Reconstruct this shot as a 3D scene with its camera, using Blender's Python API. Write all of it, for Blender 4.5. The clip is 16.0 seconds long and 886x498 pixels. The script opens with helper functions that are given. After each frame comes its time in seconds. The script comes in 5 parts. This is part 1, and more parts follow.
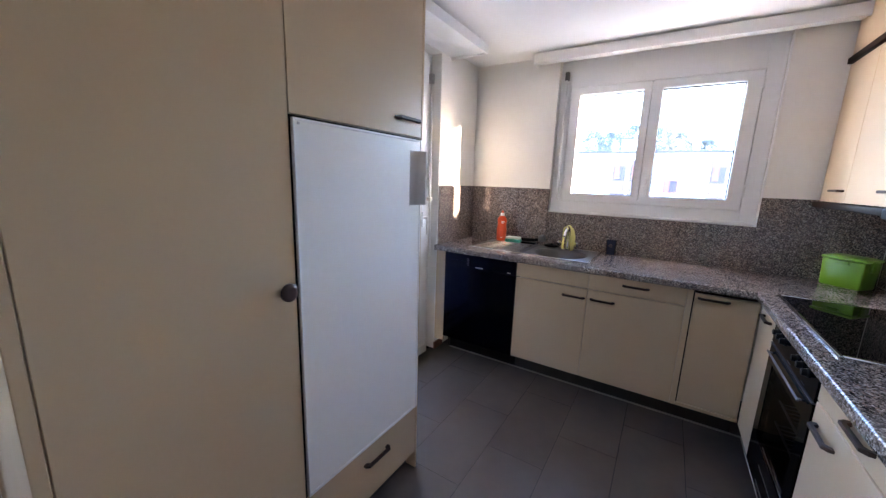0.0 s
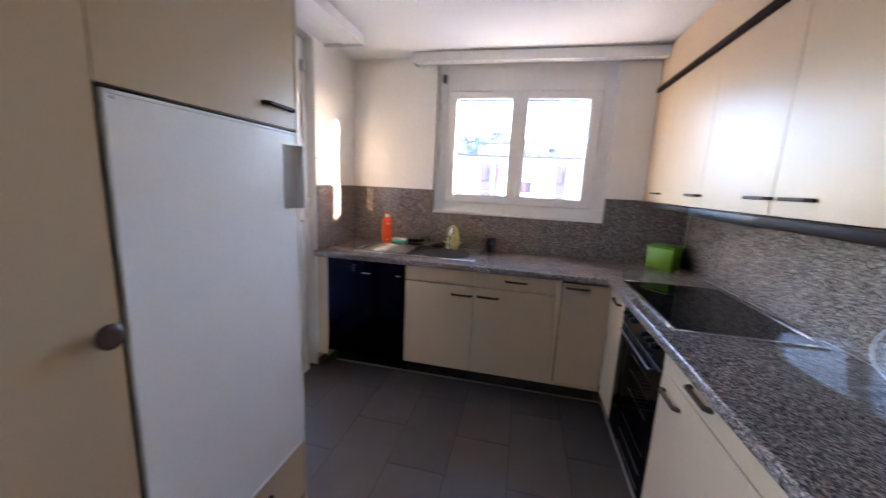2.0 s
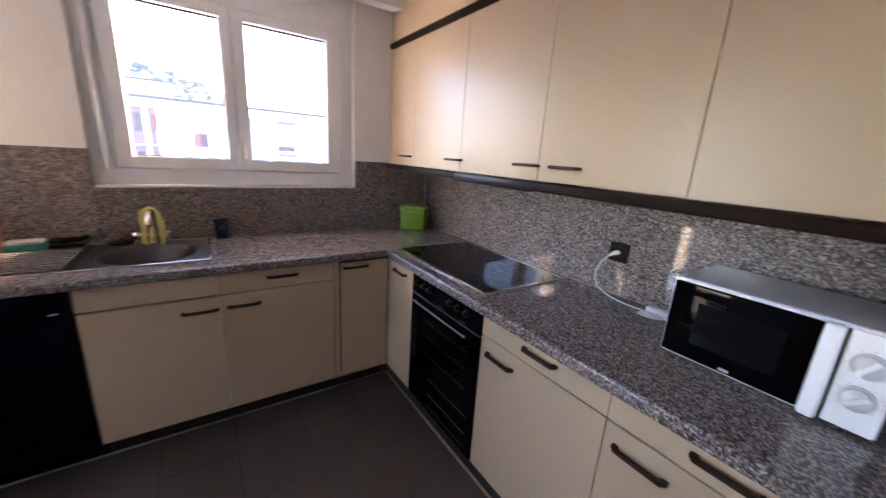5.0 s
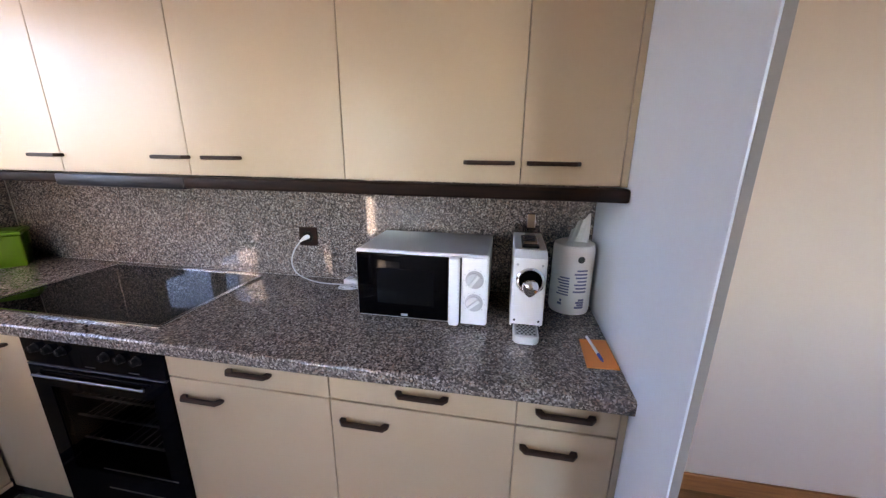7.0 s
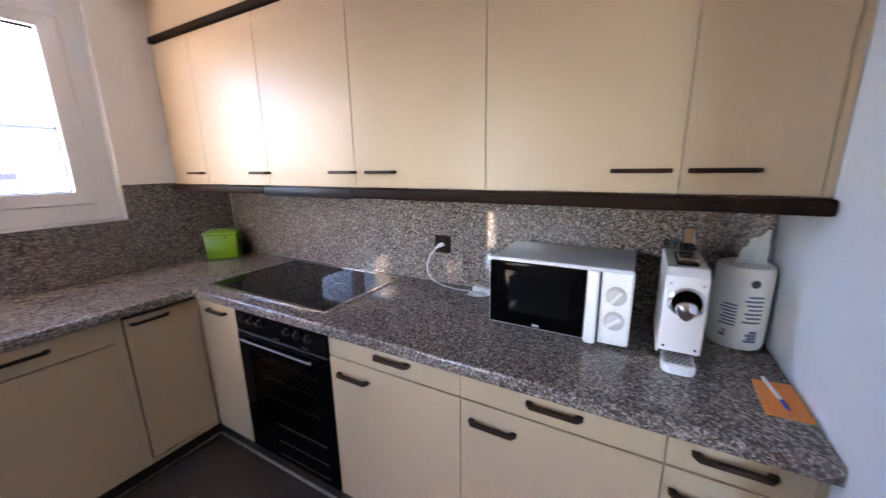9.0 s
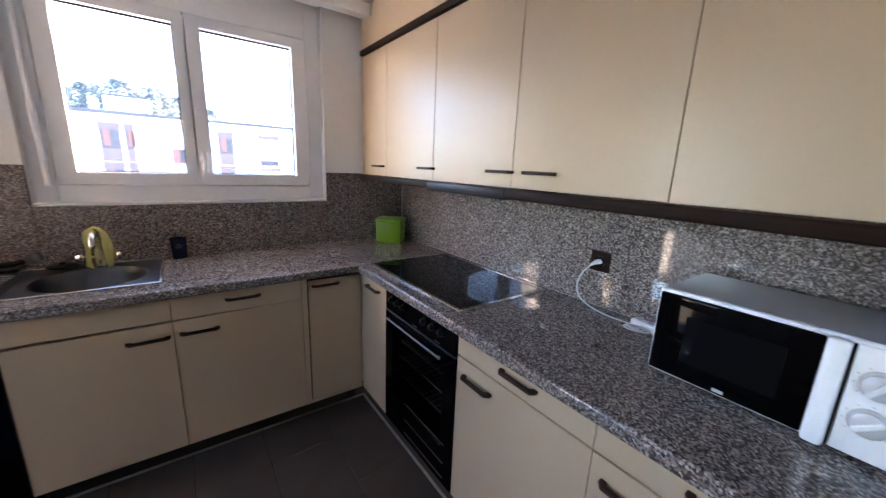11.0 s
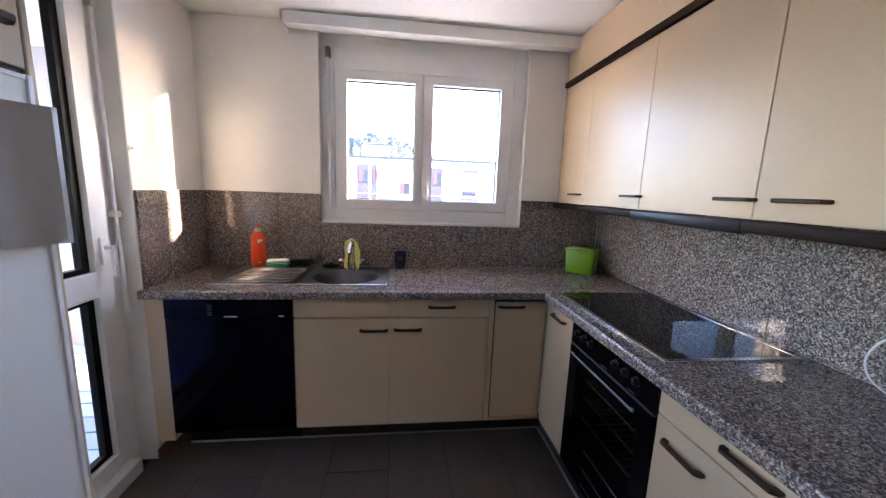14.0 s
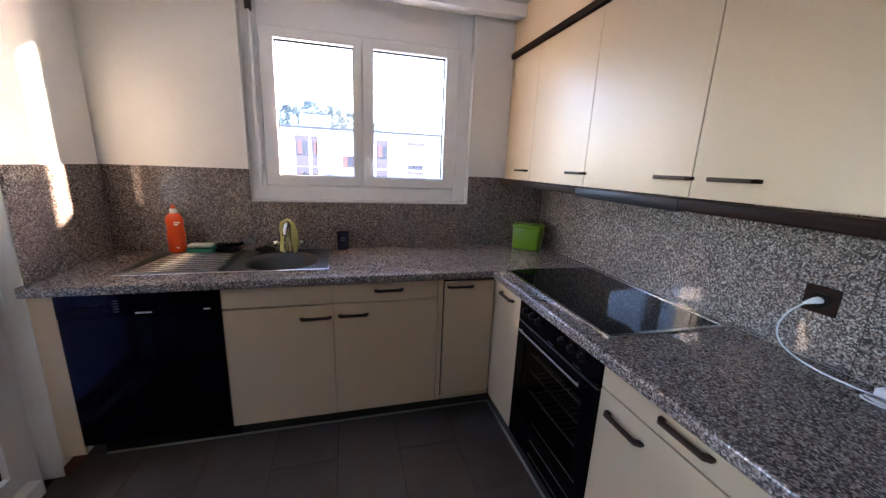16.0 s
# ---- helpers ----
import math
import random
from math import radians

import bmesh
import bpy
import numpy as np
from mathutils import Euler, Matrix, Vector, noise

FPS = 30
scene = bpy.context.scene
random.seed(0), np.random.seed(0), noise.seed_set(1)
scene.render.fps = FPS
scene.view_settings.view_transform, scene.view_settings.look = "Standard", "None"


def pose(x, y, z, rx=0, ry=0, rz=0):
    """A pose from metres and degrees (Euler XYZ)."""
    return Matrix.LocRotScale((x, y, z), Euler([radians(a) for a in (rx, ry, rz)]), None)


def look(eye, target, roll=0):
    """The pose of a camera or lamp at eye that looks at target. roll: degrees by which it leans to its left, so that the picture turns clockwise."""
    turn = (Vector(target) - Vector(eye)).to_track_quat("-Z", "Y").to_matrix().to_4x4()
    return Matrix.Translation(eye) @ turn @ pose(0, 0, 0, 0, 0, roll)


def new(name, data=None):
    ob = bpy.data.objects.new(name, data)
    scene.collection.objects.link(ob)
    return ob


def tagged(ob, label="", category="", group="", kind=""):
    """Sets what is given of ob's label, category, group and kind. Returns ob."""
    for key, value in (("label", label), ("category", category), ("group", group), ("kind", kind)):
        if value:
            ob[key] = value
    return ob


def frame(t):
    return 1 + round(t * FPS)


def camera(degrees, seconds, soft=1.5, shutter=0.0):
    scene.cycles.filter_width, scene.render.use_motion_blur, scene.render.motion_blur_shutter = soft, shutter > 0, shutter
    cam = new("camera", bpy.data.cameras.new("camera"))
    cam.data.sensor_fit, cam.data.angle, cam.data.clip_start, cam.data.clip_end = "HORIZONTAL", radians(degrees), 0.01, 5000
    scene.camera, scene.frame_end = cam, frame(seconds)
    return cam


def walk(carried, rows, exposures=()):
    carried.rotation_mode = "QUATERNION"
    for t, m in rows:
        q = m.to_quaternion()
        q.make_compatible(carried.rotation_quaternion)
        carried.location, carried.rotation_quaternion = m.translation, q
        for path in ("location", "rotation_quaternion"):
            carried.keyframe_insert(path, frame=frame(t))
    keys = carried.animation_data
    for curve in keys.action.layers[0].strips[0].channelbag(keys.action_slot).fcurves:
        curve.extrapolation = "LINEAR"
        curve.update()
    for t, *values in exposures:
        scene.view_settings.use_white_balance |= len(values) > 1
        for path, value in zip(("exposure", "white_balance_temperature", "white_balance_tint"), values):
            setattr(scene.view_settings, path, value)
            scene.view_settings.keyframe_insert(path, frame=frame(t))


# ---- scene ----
cam = camera(102.4, 16.0, soft=1.35, shutter=0.5)
PATH = [
    (0, (0.477, 0.657, 1.408), (-0.559, 2.325, 1.026), 1.9),
    (0.5, (0.473, 0.657, 1.409), (-0.535, 2.336, 1.001), 2.2),
    (1, (0.474, 0.67, 1.407), (-0.511, 2.369, 1.029), 2.1),
    (1.5, (0.451, 0.693, 1.413), (-0.44, 2.444, 1.041), 1.2),
    (2, (0.387, 0.742, 1.413), (-0.036, 2.663, 1.053), 2.8),
    (2.5, (0.325, 0.792, 1.427), (0.224, 2.737, 0.97), 2.9),
    (3, (0.301, 0.856, 1.415), (0.267, 2.8, 0.949), 4.3),
    (5.5, (0.064, 1.224, 1.434), (1.469, 2.556, 0.931), 2.7),
    (6, (0.089, 1.194, 1.433), (1.758, 2.178, 0.937), 1.5),
    (6.5, (0.145, 1.17, 1.442), (2.008, 1.665, 0.908), 0.8),
    (7, (0.163, 1.154, 1.452), (2.059, 1.493, 0.913), 0.7),
    (7.5, (0.156, 1.164, 1.455), (2.051, 1.56, 0.954), -0.4),
    (8, (0.145, 1.171, 1.45), (2.011, 1.695, 0.958), -0.3),
    (8.5, (0.13, 1.179, 1.437), (1.945, 1.883, 0.977), -0.4),
    (9, (0.115, 1.206, 1.436), (1.82, 2.148, 0.983), -0.8),
    (11.5, (0.211, 1.252, 1.422), (1.188, 2.945, 0.998), 2.2),
    (12, (0.206, 1.259, 1.422), (0.977, 3.064, 1.036), 1.4),
    (12.5, (0.194, 1.249, 1.42), (0.772, 3.131, 1.066), 1.7),
    (13, (0.18, 1.236, 1.415), (0.571, 3.169, 1.082), 1.7),
    (13.5, (0.171, 1.237, 1.416), (0.403, 3.195, 1.081), 1.6),
    (14, (0.162, 1.24, 1.411), (0.396, 3.2, 1.087), 2.1),
    (14.5, (0.171, 1.248, 1.415), (0.487, 3.2, 1.116), 2.5),
    (15, (0.174, 1.251, 1.42), (0.556, 3.178, 1.046), 1.8),
    (15.5, (0.202, 1.262, 1.42), (0.659, 3.158, 0.979), 1.7),
    (16, (0.184, 1.321, 1.423), (0.701, 3.199, 0.97), 2.4),
]
# stops by which the film camera's own exposure drifts, and its white balance
EXPOSURE = [
    (0.0, 6.1, 8800, 22), (1.5, 6.0, 8900, 23), (2.0, 5.87, 9500, 25), (2.5, 5.8, 10000, 26), (3.0, 5.88, 10300, 27),
    (5.5, 5.65, 10500, 31), (6.0, 5.69, 10700, 31), (6.5, 5.94, 11200, 32), (7.5, 5.99, 11200, 32), (9.0, 6.07, 10500, 30),
    (11.5, 5.62, 9500, 24), (12.5, 5.72, 9500, 24), (13.5, 5.68, 9400, 24), (14.5, 5.68, 9400, 24), (15.5, 5.66, 9500, 24), (16.0, 5.63, 9600, 24),
]
walk(cam, [(t, look(eye, target, roll)) for t, eye, target, roll in PATH], exposures=EXPOSURE)

# ---- world and light ----
SUN_AZ, SUN_EL = 70.0, 11.8          # clockwise from +y, above the horizon
world = bpy.data.worlds.new("world")
scene.world = world
world.use_nodes = True
wn = world.node_tree.nodes
wn.clear()
sky = wn.new("ShaderNodeTexSky")
sky.sky_type = "NISHITA"
sky.sun_disc = False
sky.sun_elevation, sky.sun_rotation = radians(SUN_EL), radians(SUN_AZ)
sky.air_density, sky.dust_density, sky.ozone_density = 0.6, 0.4, 3.5
bg = wn.new("ShaderNodeBackground")
bg.inputs["Strength"].default_value = 0.15
wout = wn.new("ShaderNodeOutputWorld")
world.node_tree.links.new(sky.outputs[0], bg.inputs[0])
world.node_tree.links.new(bg.outputs[0], wout.inputs[0])

sun_data = bpy.data.lights.new("sun", "SUN")
sun_data.energy, sun_data.angle, sun_data.color = 1.5, radians(1.6), (1.0, 0.98, 0.95)
sun = new("sun", sun_data)
az, el = radians(SUN_AZ), radians(SUN_EL)
to_sun = Vector((math.sin(az) * math.cos(el), math.cos(az) * math.cos(el), math.sin(el)))
sun.matrix_basis = look(to_sun * 60, (0, 0, 0))


# ---- materials ----
class Mat:
    """A small builder round a node material with a Principled surface."""

    def __init__(self, name, color=(0.5, 0.5, 0.5), rough=0.5, metal=0.0, spec=0.5):
        self.m = bpy.data.materials.new(name)
        self.m.use_nodes = True
        self.t = self.m.node_tree
        self.p = self.t.nodes["Principled BSDF"]
        self.p.inputs["Base Color"].default_value = (*color, 1)
        self.p.inputs["Roughness"].default_value = rough
        self.p.inputs["Metallic"].default_value = metal
        self.p.inputs["Specular IOR Level"].default_value = spec

    def node(self, kind, **values):
        n = self.t.nodes.new(kind)
        for k, v in values.items():
            n.inputs[k].default_value = v
        return n

    def link(self, a, b):
        self.t.links.new(a, b)

    def coords(self, scale=(1, 1, 1)):
        geo = self.node("ShaderNodeNewGeometry")
        mp = self.node("ShaderNodeMapping", Scale=scale)
        self.link(geo.outputs["Position"], mp.inputs[0])
        return mp.outputs[0]

    def noise(self, scale, detail=3.0, rough=0.5, stretch=(1, 1, 1)):
        n = self.node("ShaderNodeTexNoise", Scale=scale, Detail=detail, Roughness=rough)
        self.link(self.coords(stretch), n.inputs["Vector"])
        return n.outputs["Fac"]

    def ramp(self, fac, stops, constant=False):
        r = self.node("ShaderNodeValToRGB")
        r.color_ramp.interpolation = "CONSTANT" if constant else "LINEAR"
        e = r.color_ramp.elements
        while len(e) < len(stops):
            e.new(0.5)
        for s, (pos, col) in zip(e, stops):
            s.position, s.color = pos, (*col, 1)
        self.link(fac, r.inputs[0])
        return r.outputs[0]

    def mix(self, fac, a, b):
        n = self.t.nodes.new("ShaderNodeMix")
        n.data_type = "RGBA"
        for sock, v in ((n.inputs[0], fac), (n.inputs[6], a), (n.inputs[7], b)):
            if isinstance(v, (int, float)):
                sock.default_value = v
            elif isinstance(v, tuple):
                sock.default_value = (*v, 1)
            else:
                self.link(v, sock)
        return n.outputs[2]

    def color(self, out):
        self.link(out, self.p.inputs["Base Color"])
        return self

    def rough(self, fac, low, high):
        mr = self.node("ShaderNodeMapRange", **{"To Min": low, "To Max": high})
        self.link(fac, mr.inputs[0])
        self.link(mr.outputs[0], self.p.inputs["Roughness"])
        return self

    def bump(self, fac, strength, distance=0.001):
        b = self.node("ShaderNodeBump", Strength=strength, Distance=distance)
        self.link(fac, b.inputs["Height"])
        self.link(b.outputs[0], self.p.inputs["Normal"])
        return self


def vary(name, color, amount, scale, rough=0.5, metal=0.0, fine=0.0, spec=0.5, stretch=(1, 1, 1)):
    """A plain surface with two scales of tone and a fine relief."""
    m = Mat(name, color, rough, metal, spec)
    dark = tuple(c * (1 - amount) for c in color)
    light = tuple(min(1, c * (1 + amount * 0.6)) for c in color)
    big = m.ramp(m.noise(scale, 2), [(0.3, dark), (0.7, light)])
    small = m.noise(scale * 22, 3, 0.6, stretch)
    m.color(m.mix(0.25, big, m.ramp(small, [(0.3, dark), (0.7, light)])))
    m.rough(m.noise(scale * 3, 3), rough * 0.85, min(1, rough * 1.15))
    if fine:
        m.bump(small, fine, 0.0006)
    return m.m


def granite():
    m = Mat("granite", rough=0.05, spec=0.6)
    v = m.node("ShaderNodeTexVoronoi", Scale=222.0)
    warp = m.node("ShaderNodeTexNoise", Scale=60.0, Detail=2.0)
    geo = m.coords()
    m.link(geo, warp.inputs["Vector"])
    va = m.t.nodes.new("ShaderNodeVectorMath")
    va.operation = "MULTIPLY_ADD"
    m.link(warp.outputs["Color"], va.inputs[0])
    va.inputs[1].default_value = (0.012, 0.012, 0.012)
    m.link(geo, va.inputs[2])
    m.link(va.outputs[0], v.inputs["Vector"])
    sep = m.node("ShaderNodeSeparateColor")
    m.link(v.outputs["Color"], sep.inputs[0])
    grains = m.ramp(sep.outputs[0], [(0.0, (0.0165, 0.0145, 0.0145)), (0.22, (0.060, 0.050, 0.048)), (0.44, (0.172, 0.139, 0.129)),
                                     (0.64, (0.325, 0.268, 0.244)), (0.84, (0.535, 0.46, 0.425)), (0.95, (0.34, 0.215, 0.172))], constant=True)
    cloud = m.ramp(m.noise(9.0, 4, 0.6), [(0.35, (0.16, 0.128, 0.122)), (0.65, (0.30, 0.238, 0.22))])
    m.color(m.mix(0.2, grains, cloud))
    m.rough(m.noise(40.0, 2), 0.025, 0.05)
    return m.m


def tile():
    m = Mat("floor_tile", rough=0.38)
    info = m.node("ShaderNodeObjectInfo")
    base = m.ramp(info.outputs["Random"], [(0.0, (0.080, 0.059, 0.051)), (1.0, (0.104, 0.077, 0.066))])
    cloud = m.ramp(m.noise(5.0, 5, 0.62), [(0.3, (0.067, 0.049, 0.042)), (0.7, (0.115, 0.086, 0.074))])
    m.color(m.mix(0.5, base, cloud))
    m.rough(m.noise(12.0, 4), 0.34, 0.52)
    m.bump(m.noise(160.0, 3), 0.12, 0.0006)
    return m.m


def wood(name, dark, light, rough, along, spec=0.5):
    m = Mat(name, dark, rough, 0.0, spec)
    stretch = [28.0, 28.0, 28.0]
    stretch[along] = 1.6
    g = m.noise(3.0, 5, 0.65, tuple(stretch))
    m.color(m.ramp(g, [(0.3, dark), (0.72, light)]))
    m.bump(g, 0.25, 0.0008)
    m.rough(g, rough * 0.8, rough * 1.2)
    return m.m


def clear_glass(name, tint, rough, peak=0.9):
    """A thin pane: clear straight on, glossy towards grazing."""
    m = Mat(name)
    out = m.t.nodes["Material Output"]
    clear = m.node("ShaderNodeBsdfTransparent", Color=(*tint, 1))
    gloss = m.node("ShaderNodeBsdfGlossy", Roughness=rough)
    lw = m.node("ShaderNodeLayerWeight", Blend=0.5)
    power = m.t.nodes.new("ShaderNodeMath")
    power.operation = "POWER"
    power.inputs[1].default_value = 5.0
    m.link(lw.outputs["Facing"], power.inputs[0])
    mr = m.node("ShaderNodeMapRange", **{"To Min": 0.035, "To Max": peak})
    m.link(power.outputs[0], mr.inputs[0])
    mixer = m.t.nodes.new("ShaderNodeMixShader")
    m.link(mr.outputs[0], mixer.inputs[0])
    m.link(clear.outputs[0], mixer.inputs[1])
    m.link(gloss.outputs[0], mixer.inputs[2])
    m.link(mixer.outputs[0], out.inputs[0])
    return m.m


CREAM = vary("cream_laminate", (0.565, 0.409, 0.276), 0.02, 2.5, rough=0.335, fine=0.05, spec=0.43)
CREAM_EDGE = vary("cream_edge", (0.48, 0.36, 0.26), 0.04, 3.0, rough=0.45)
BROWN = wood("dark_wood", (0.011, 0.0050, 0.0038), (0.028, 0.0115, 0.008), 0.5, 1, 0.08)
HANDLE = vary("brown_plastic", (0.033, 0.0125, 0.0085), 0.25, 30.0, rough=0.42, spec=0.22)
KNOB = vary("brown_knob_plastic", (0.075, 0.030, 0.021), 0.15, 30.0, rough=0.36)
GRANITE = granite()
WALL = vary("white_plaster", (0.83, 0.81, 0.785), 0.02, 3.0, rough=0.85, fine=0.25)
CEIL = vary("ceiling_paint", (0.86, 0.86, 0.86), 0.015, 2.0, rough=0.9, fine=0.2)
HALL = vary("beige_plaster", (0.86, 0.665, 0.53), 0.025, 2.5, rough=0.85, fine=0.3)
WHITE = vary("white_lacquer", (0.80, 0.80, 0.80), 0.015, 4.0, rough=0.34)
PANEL = vary("pale_panel", (0.75, 0.82, 0.89), 0.02, 3.0, rough=0.34)
PVC = vary("white_plastic", (0.84, 0.84, 0.85), 0.015, 6.0, rough=0.34)
GREYPL = vary("grey_plastic", (0.54, 0.53, 0.56), 0.04, 6.0, rough=0.4)
FRIDGE = vary("fridge_enamel", (0.84, 0.82, 0.805), 0.02, 2.0, rough=0.34)
TILE = tile()
GROUT = vary("grout", (0.017, 0.015, 0.014), 0.2, 20.0, rough=0.9)
BLACK = vary("black_gloss", (0.002, 0.002, 0.003), 0.2, 9.0, rough=0.05, spec=0.09)
BLACKM = vary("black_matt", (0.0035, 0.0035, 0.0038), 0.3, 20.0, rough=0.4, spec=0.12)
DIM = vary("dim_print", (0.09, 0.09, 0.1), 0.1, 30.0, rough=0.5)
# the tint paints the blue of reflected sky into the black glass's gloss
CERAN = Mat("hob_glass", (0.0012, 0.0012, 0.0018), 0.015, 0.0, 0.24).m
for node in CERAN.node_tree.nodes:
    if node.type == "BSDF_PRINCIPLED":
        node.inputs["Specular Tint"].default_value = (0.35, 0.58, 1.0, 1.0)
CHROME = Mat("chrome", (0.75, 0.75, 0.76), 0.06, 1.0).m
SILVER = vary("silver_paint", (0.52, 0.52, 0.525), 0.05, 9.0, rough=0.33, metal=0.2)
PLINTH = vary("dark_plinth", (0.018, 0.013, 0.011), 0.25, 15.0, rough=0.55)
SEAL = vary("white_sealant", (0.34, 0.33, 0.32), 0.15, 40.0, rough=0.6)
TERRA = wood("reddish_skirting", (0.34, 0.115, 0.035), (0.52, 0.20, 0.065), 0.5, 1)
REDWOOD = wood("dark_red_skirting", (0.13, 0.042, 0.022), (0.22, 0.08, 0.04), 0.5, 1)
PARQUET = wood("parquet", (0.20, 0.10, 0.045), (0.38, 0.2, 0.09), 0.35, 1)
PANE = clear_glass("pane_glass", (0.97, 0.98, 0.98), 0.01)
SMOKED = clear_glass("smoked_glass", (0.72, 0.73, 0.76), 0.02, 0.2)
APPLIANCE = vary("white_appliance_plastic", (0.90, 0.90, 0.91), 0.015, 6.0, rough=0.32)
# beige plaster with the strip's shade put into a darker, greyer colour
PLASTER_END = vary("shaded_plaster", (0.34, 0.30, 0.28), 0.03, 5.0, rough=0.85, fine=0.5)


# ---- building blocks ----
ORIGIN = {}


def thing(name, at, label, category, group="", kind=""):
    """An empty at the base of a thing; its parts are meshes below it."""
    ob = new(name)
    ob.empty_display_size = 0.1
    ob.location = at
    ORIGIN[ob.name] = Vector(at)
    return tagged(ob, label, category, group, kind)


def finish(bm, name, mat, smooth=False):
    me = bpy.data.meshes.new(name)
    bmesh.ops.recalc_face_normals(bm, faces=bm.faces)
    bm.to_mesh(me)
    bm.free()
    for m in mat if isinstance(mat, (list, tuple)) else [mat]:
        me.materials.append(m)
    if smooth:
        me.shade_smooth()
        me.set_sharp_from_angle(angle=radians(40))
    return me


def part(name, bm, mat, parent, label="", smooth=False):
    """Links a bmesh, in world metres, as one mesh under a thing or a part."""
    org = ORIGIN[parent.name]
    bmesh.ops.translate(bm, vec=-org, verts=bm.verts)
    ob = new(name, finish(bm, name, mat, smooth))
    ob.parent = parent
    ORIGIN[ob.name] = org
    return tagged(ob, label)


def solo(name, bm, mat, label, category="", group="", kind="", smooth=False):
    """A thing that is one mesh, its origin at its base."""
    lo = Vector([min(v.co[i] for v in bm.verts) for i in range(3)])
    hi = Vector([max(v.co[i] for v in bm.verts) for i in range(3)])
    at = Vector(((lo.x + hi.x) / 2, (lo.y + hi.y) / 2, lo.z))
    bmesh.ops.translate(bm, vec=-at, verts=bm.verts)
    ob = new(name, finish(bm, name, mat, smooth))
    ob.location = at
    ORIGIN[ob.name] = at
    return tagged(ob, label, category, group, kind)


def cuboid(x0, x1, y0, y1, z0, z1, bevel=0.0, seg=2, bm=None):
    bm = bm or bmesh.new()
    vs = [bm.verts.new(p) for p in ((x0, y0, z0), (x1, y0, z0), (x1, y1, z0), (x0, y1, z0),
                                    (x0, y0, z1), (x1, y0, z1), (x1, y1, z1), (x0, y1, z1))]
    fs = [bm.faces.new([vs[i] for i in q]) for q in ((3, 2, 1, 0), (4, 5, 6, 7), (0, 1, 5, 4), (1, 2, 6, 5), (2, 3, 7, 6), (3, 0, 4, 7))]
    if bevel:
        es = list({e for f in fs for e in f.edges})
        bmesh.ops.bevel(bm, geom=es, offset=bevel, segments=seg, profile=0.5, affect="EDGES")
    return bm


def lathe(rings, at, seg=32, axis="z", bm=None):
    """A turned form from rows of (radius, height), about an axis through at."""
    bm = bm or bmesh.new()
    at = Vector(at)
    rows = []
    for r, h in rings:
        row = []
        for i in range(seg):
            a = 2 * math.pi * i / seg
            u, v = r * math.cos(a), r * math.sin(a)
            p = {"z": (u, v, h), "x": (h, u, v), "y": (u, h, v)}[axis]
            row.append(bm.verts.new(at + Vector(p)))
        rows.append(row)
    for a, b in zip(rows, rows[1:]):
        for i in range(seg):
            j = (i + 1) % seg
            bm.faces.new((a[i], a[j], b[j], b[i]))
    bm.faces.new(rows[0])
    bm.faces.new(rows[-1][::-1])
    return bm


def prism(outline, z0, z1, axis=2, bevel=0.0, bm=None):
    """A flat outline drawn out along an axis; the outline holds the other two coordinates in order."""
    bm = bm or bmesh.new()

    def at(p, h):
        q = list(p)
        q.insert(axis, h)
        return q
    lo = [bm.verts.new(at(p, z0)) for p in outline]
    hi = [bm.verts.new(at(p, z1)) for p in outline]
    fs = [bm.faces.new(lo[::-1]), bm.faces.new(hi)]
    n = len(lo)
    for i in range(n):
        fs.append(bm.faces.new((lo[i], lo[(i + 1) % n], hi[(i + 1) % n], hi[i])))
    if bevel:
        es = [e for f in fs[:2] for e in f.edges]
        bmesh.ops.bevel(bm, geom=es, offset=bevel, segments=2, profile=0.5, affect="EDGES")
    return bm


def sweep(points, radius, seg=10, bm=None, flat=1.0, up=(0, 0, 1)):
    """A tube along points; radius may be one number or one a point."""
    bm = bm or bmesh.new()
    pts = [Vector(p) for p in points]
    rows = []
    for i, p in enumerate(pts):
        d = (pts[min(i + 1, len(pts) - 1)] - pts[max(i - 1, 0)]).normalized()
        u = Vector(up)
        side = d.cross(u)
        if side.length < 0.05:
            side = d.cross(Vector((1, 0, 0)))
        side.normalize()
        top = side.cross(d).normalized()
        r = radius[i] if isinstance(radius, (list, tuple)) else radius
        rows.append([bm.verts.new(p + side * r * math.cos(2 * math.pi * k / seg) + top * r * flat * math.sin(2 * math.pi * k / seg)) for k in range(seg)])
    for a, b in zip(rows, rows[1:]):
        for k in range(seg):
            j = (k + 1) % seg
            bm.faces.new((a[k], a[j], b[j], b[k]))
    bm.faces.new(rows[0][::-1])
    bm.faces.new(rows[-1])
    return bm


def curve_points(points, n=8):
    """A smooth line through points (Catmull-Rom)."""
    pts = [Vector(p) for p in points]
    pts = [pts[0] * 2 - pts[1], *pts, pts[-1] * 2 - pts[-2]]
    out = []
    for a, b, c, d in zip(pts, pts[1:], pts[2:], pts[3:]):
        for k in range(n):
            t = k / n
            out.append(0.5 * (2 * b + (c - a) * t + (2 * a - 5 * b + 4 * c - d) * t * t + (3 * b - a - 3 * c + d) * t ** 3))
    return out + [pts[-2]]


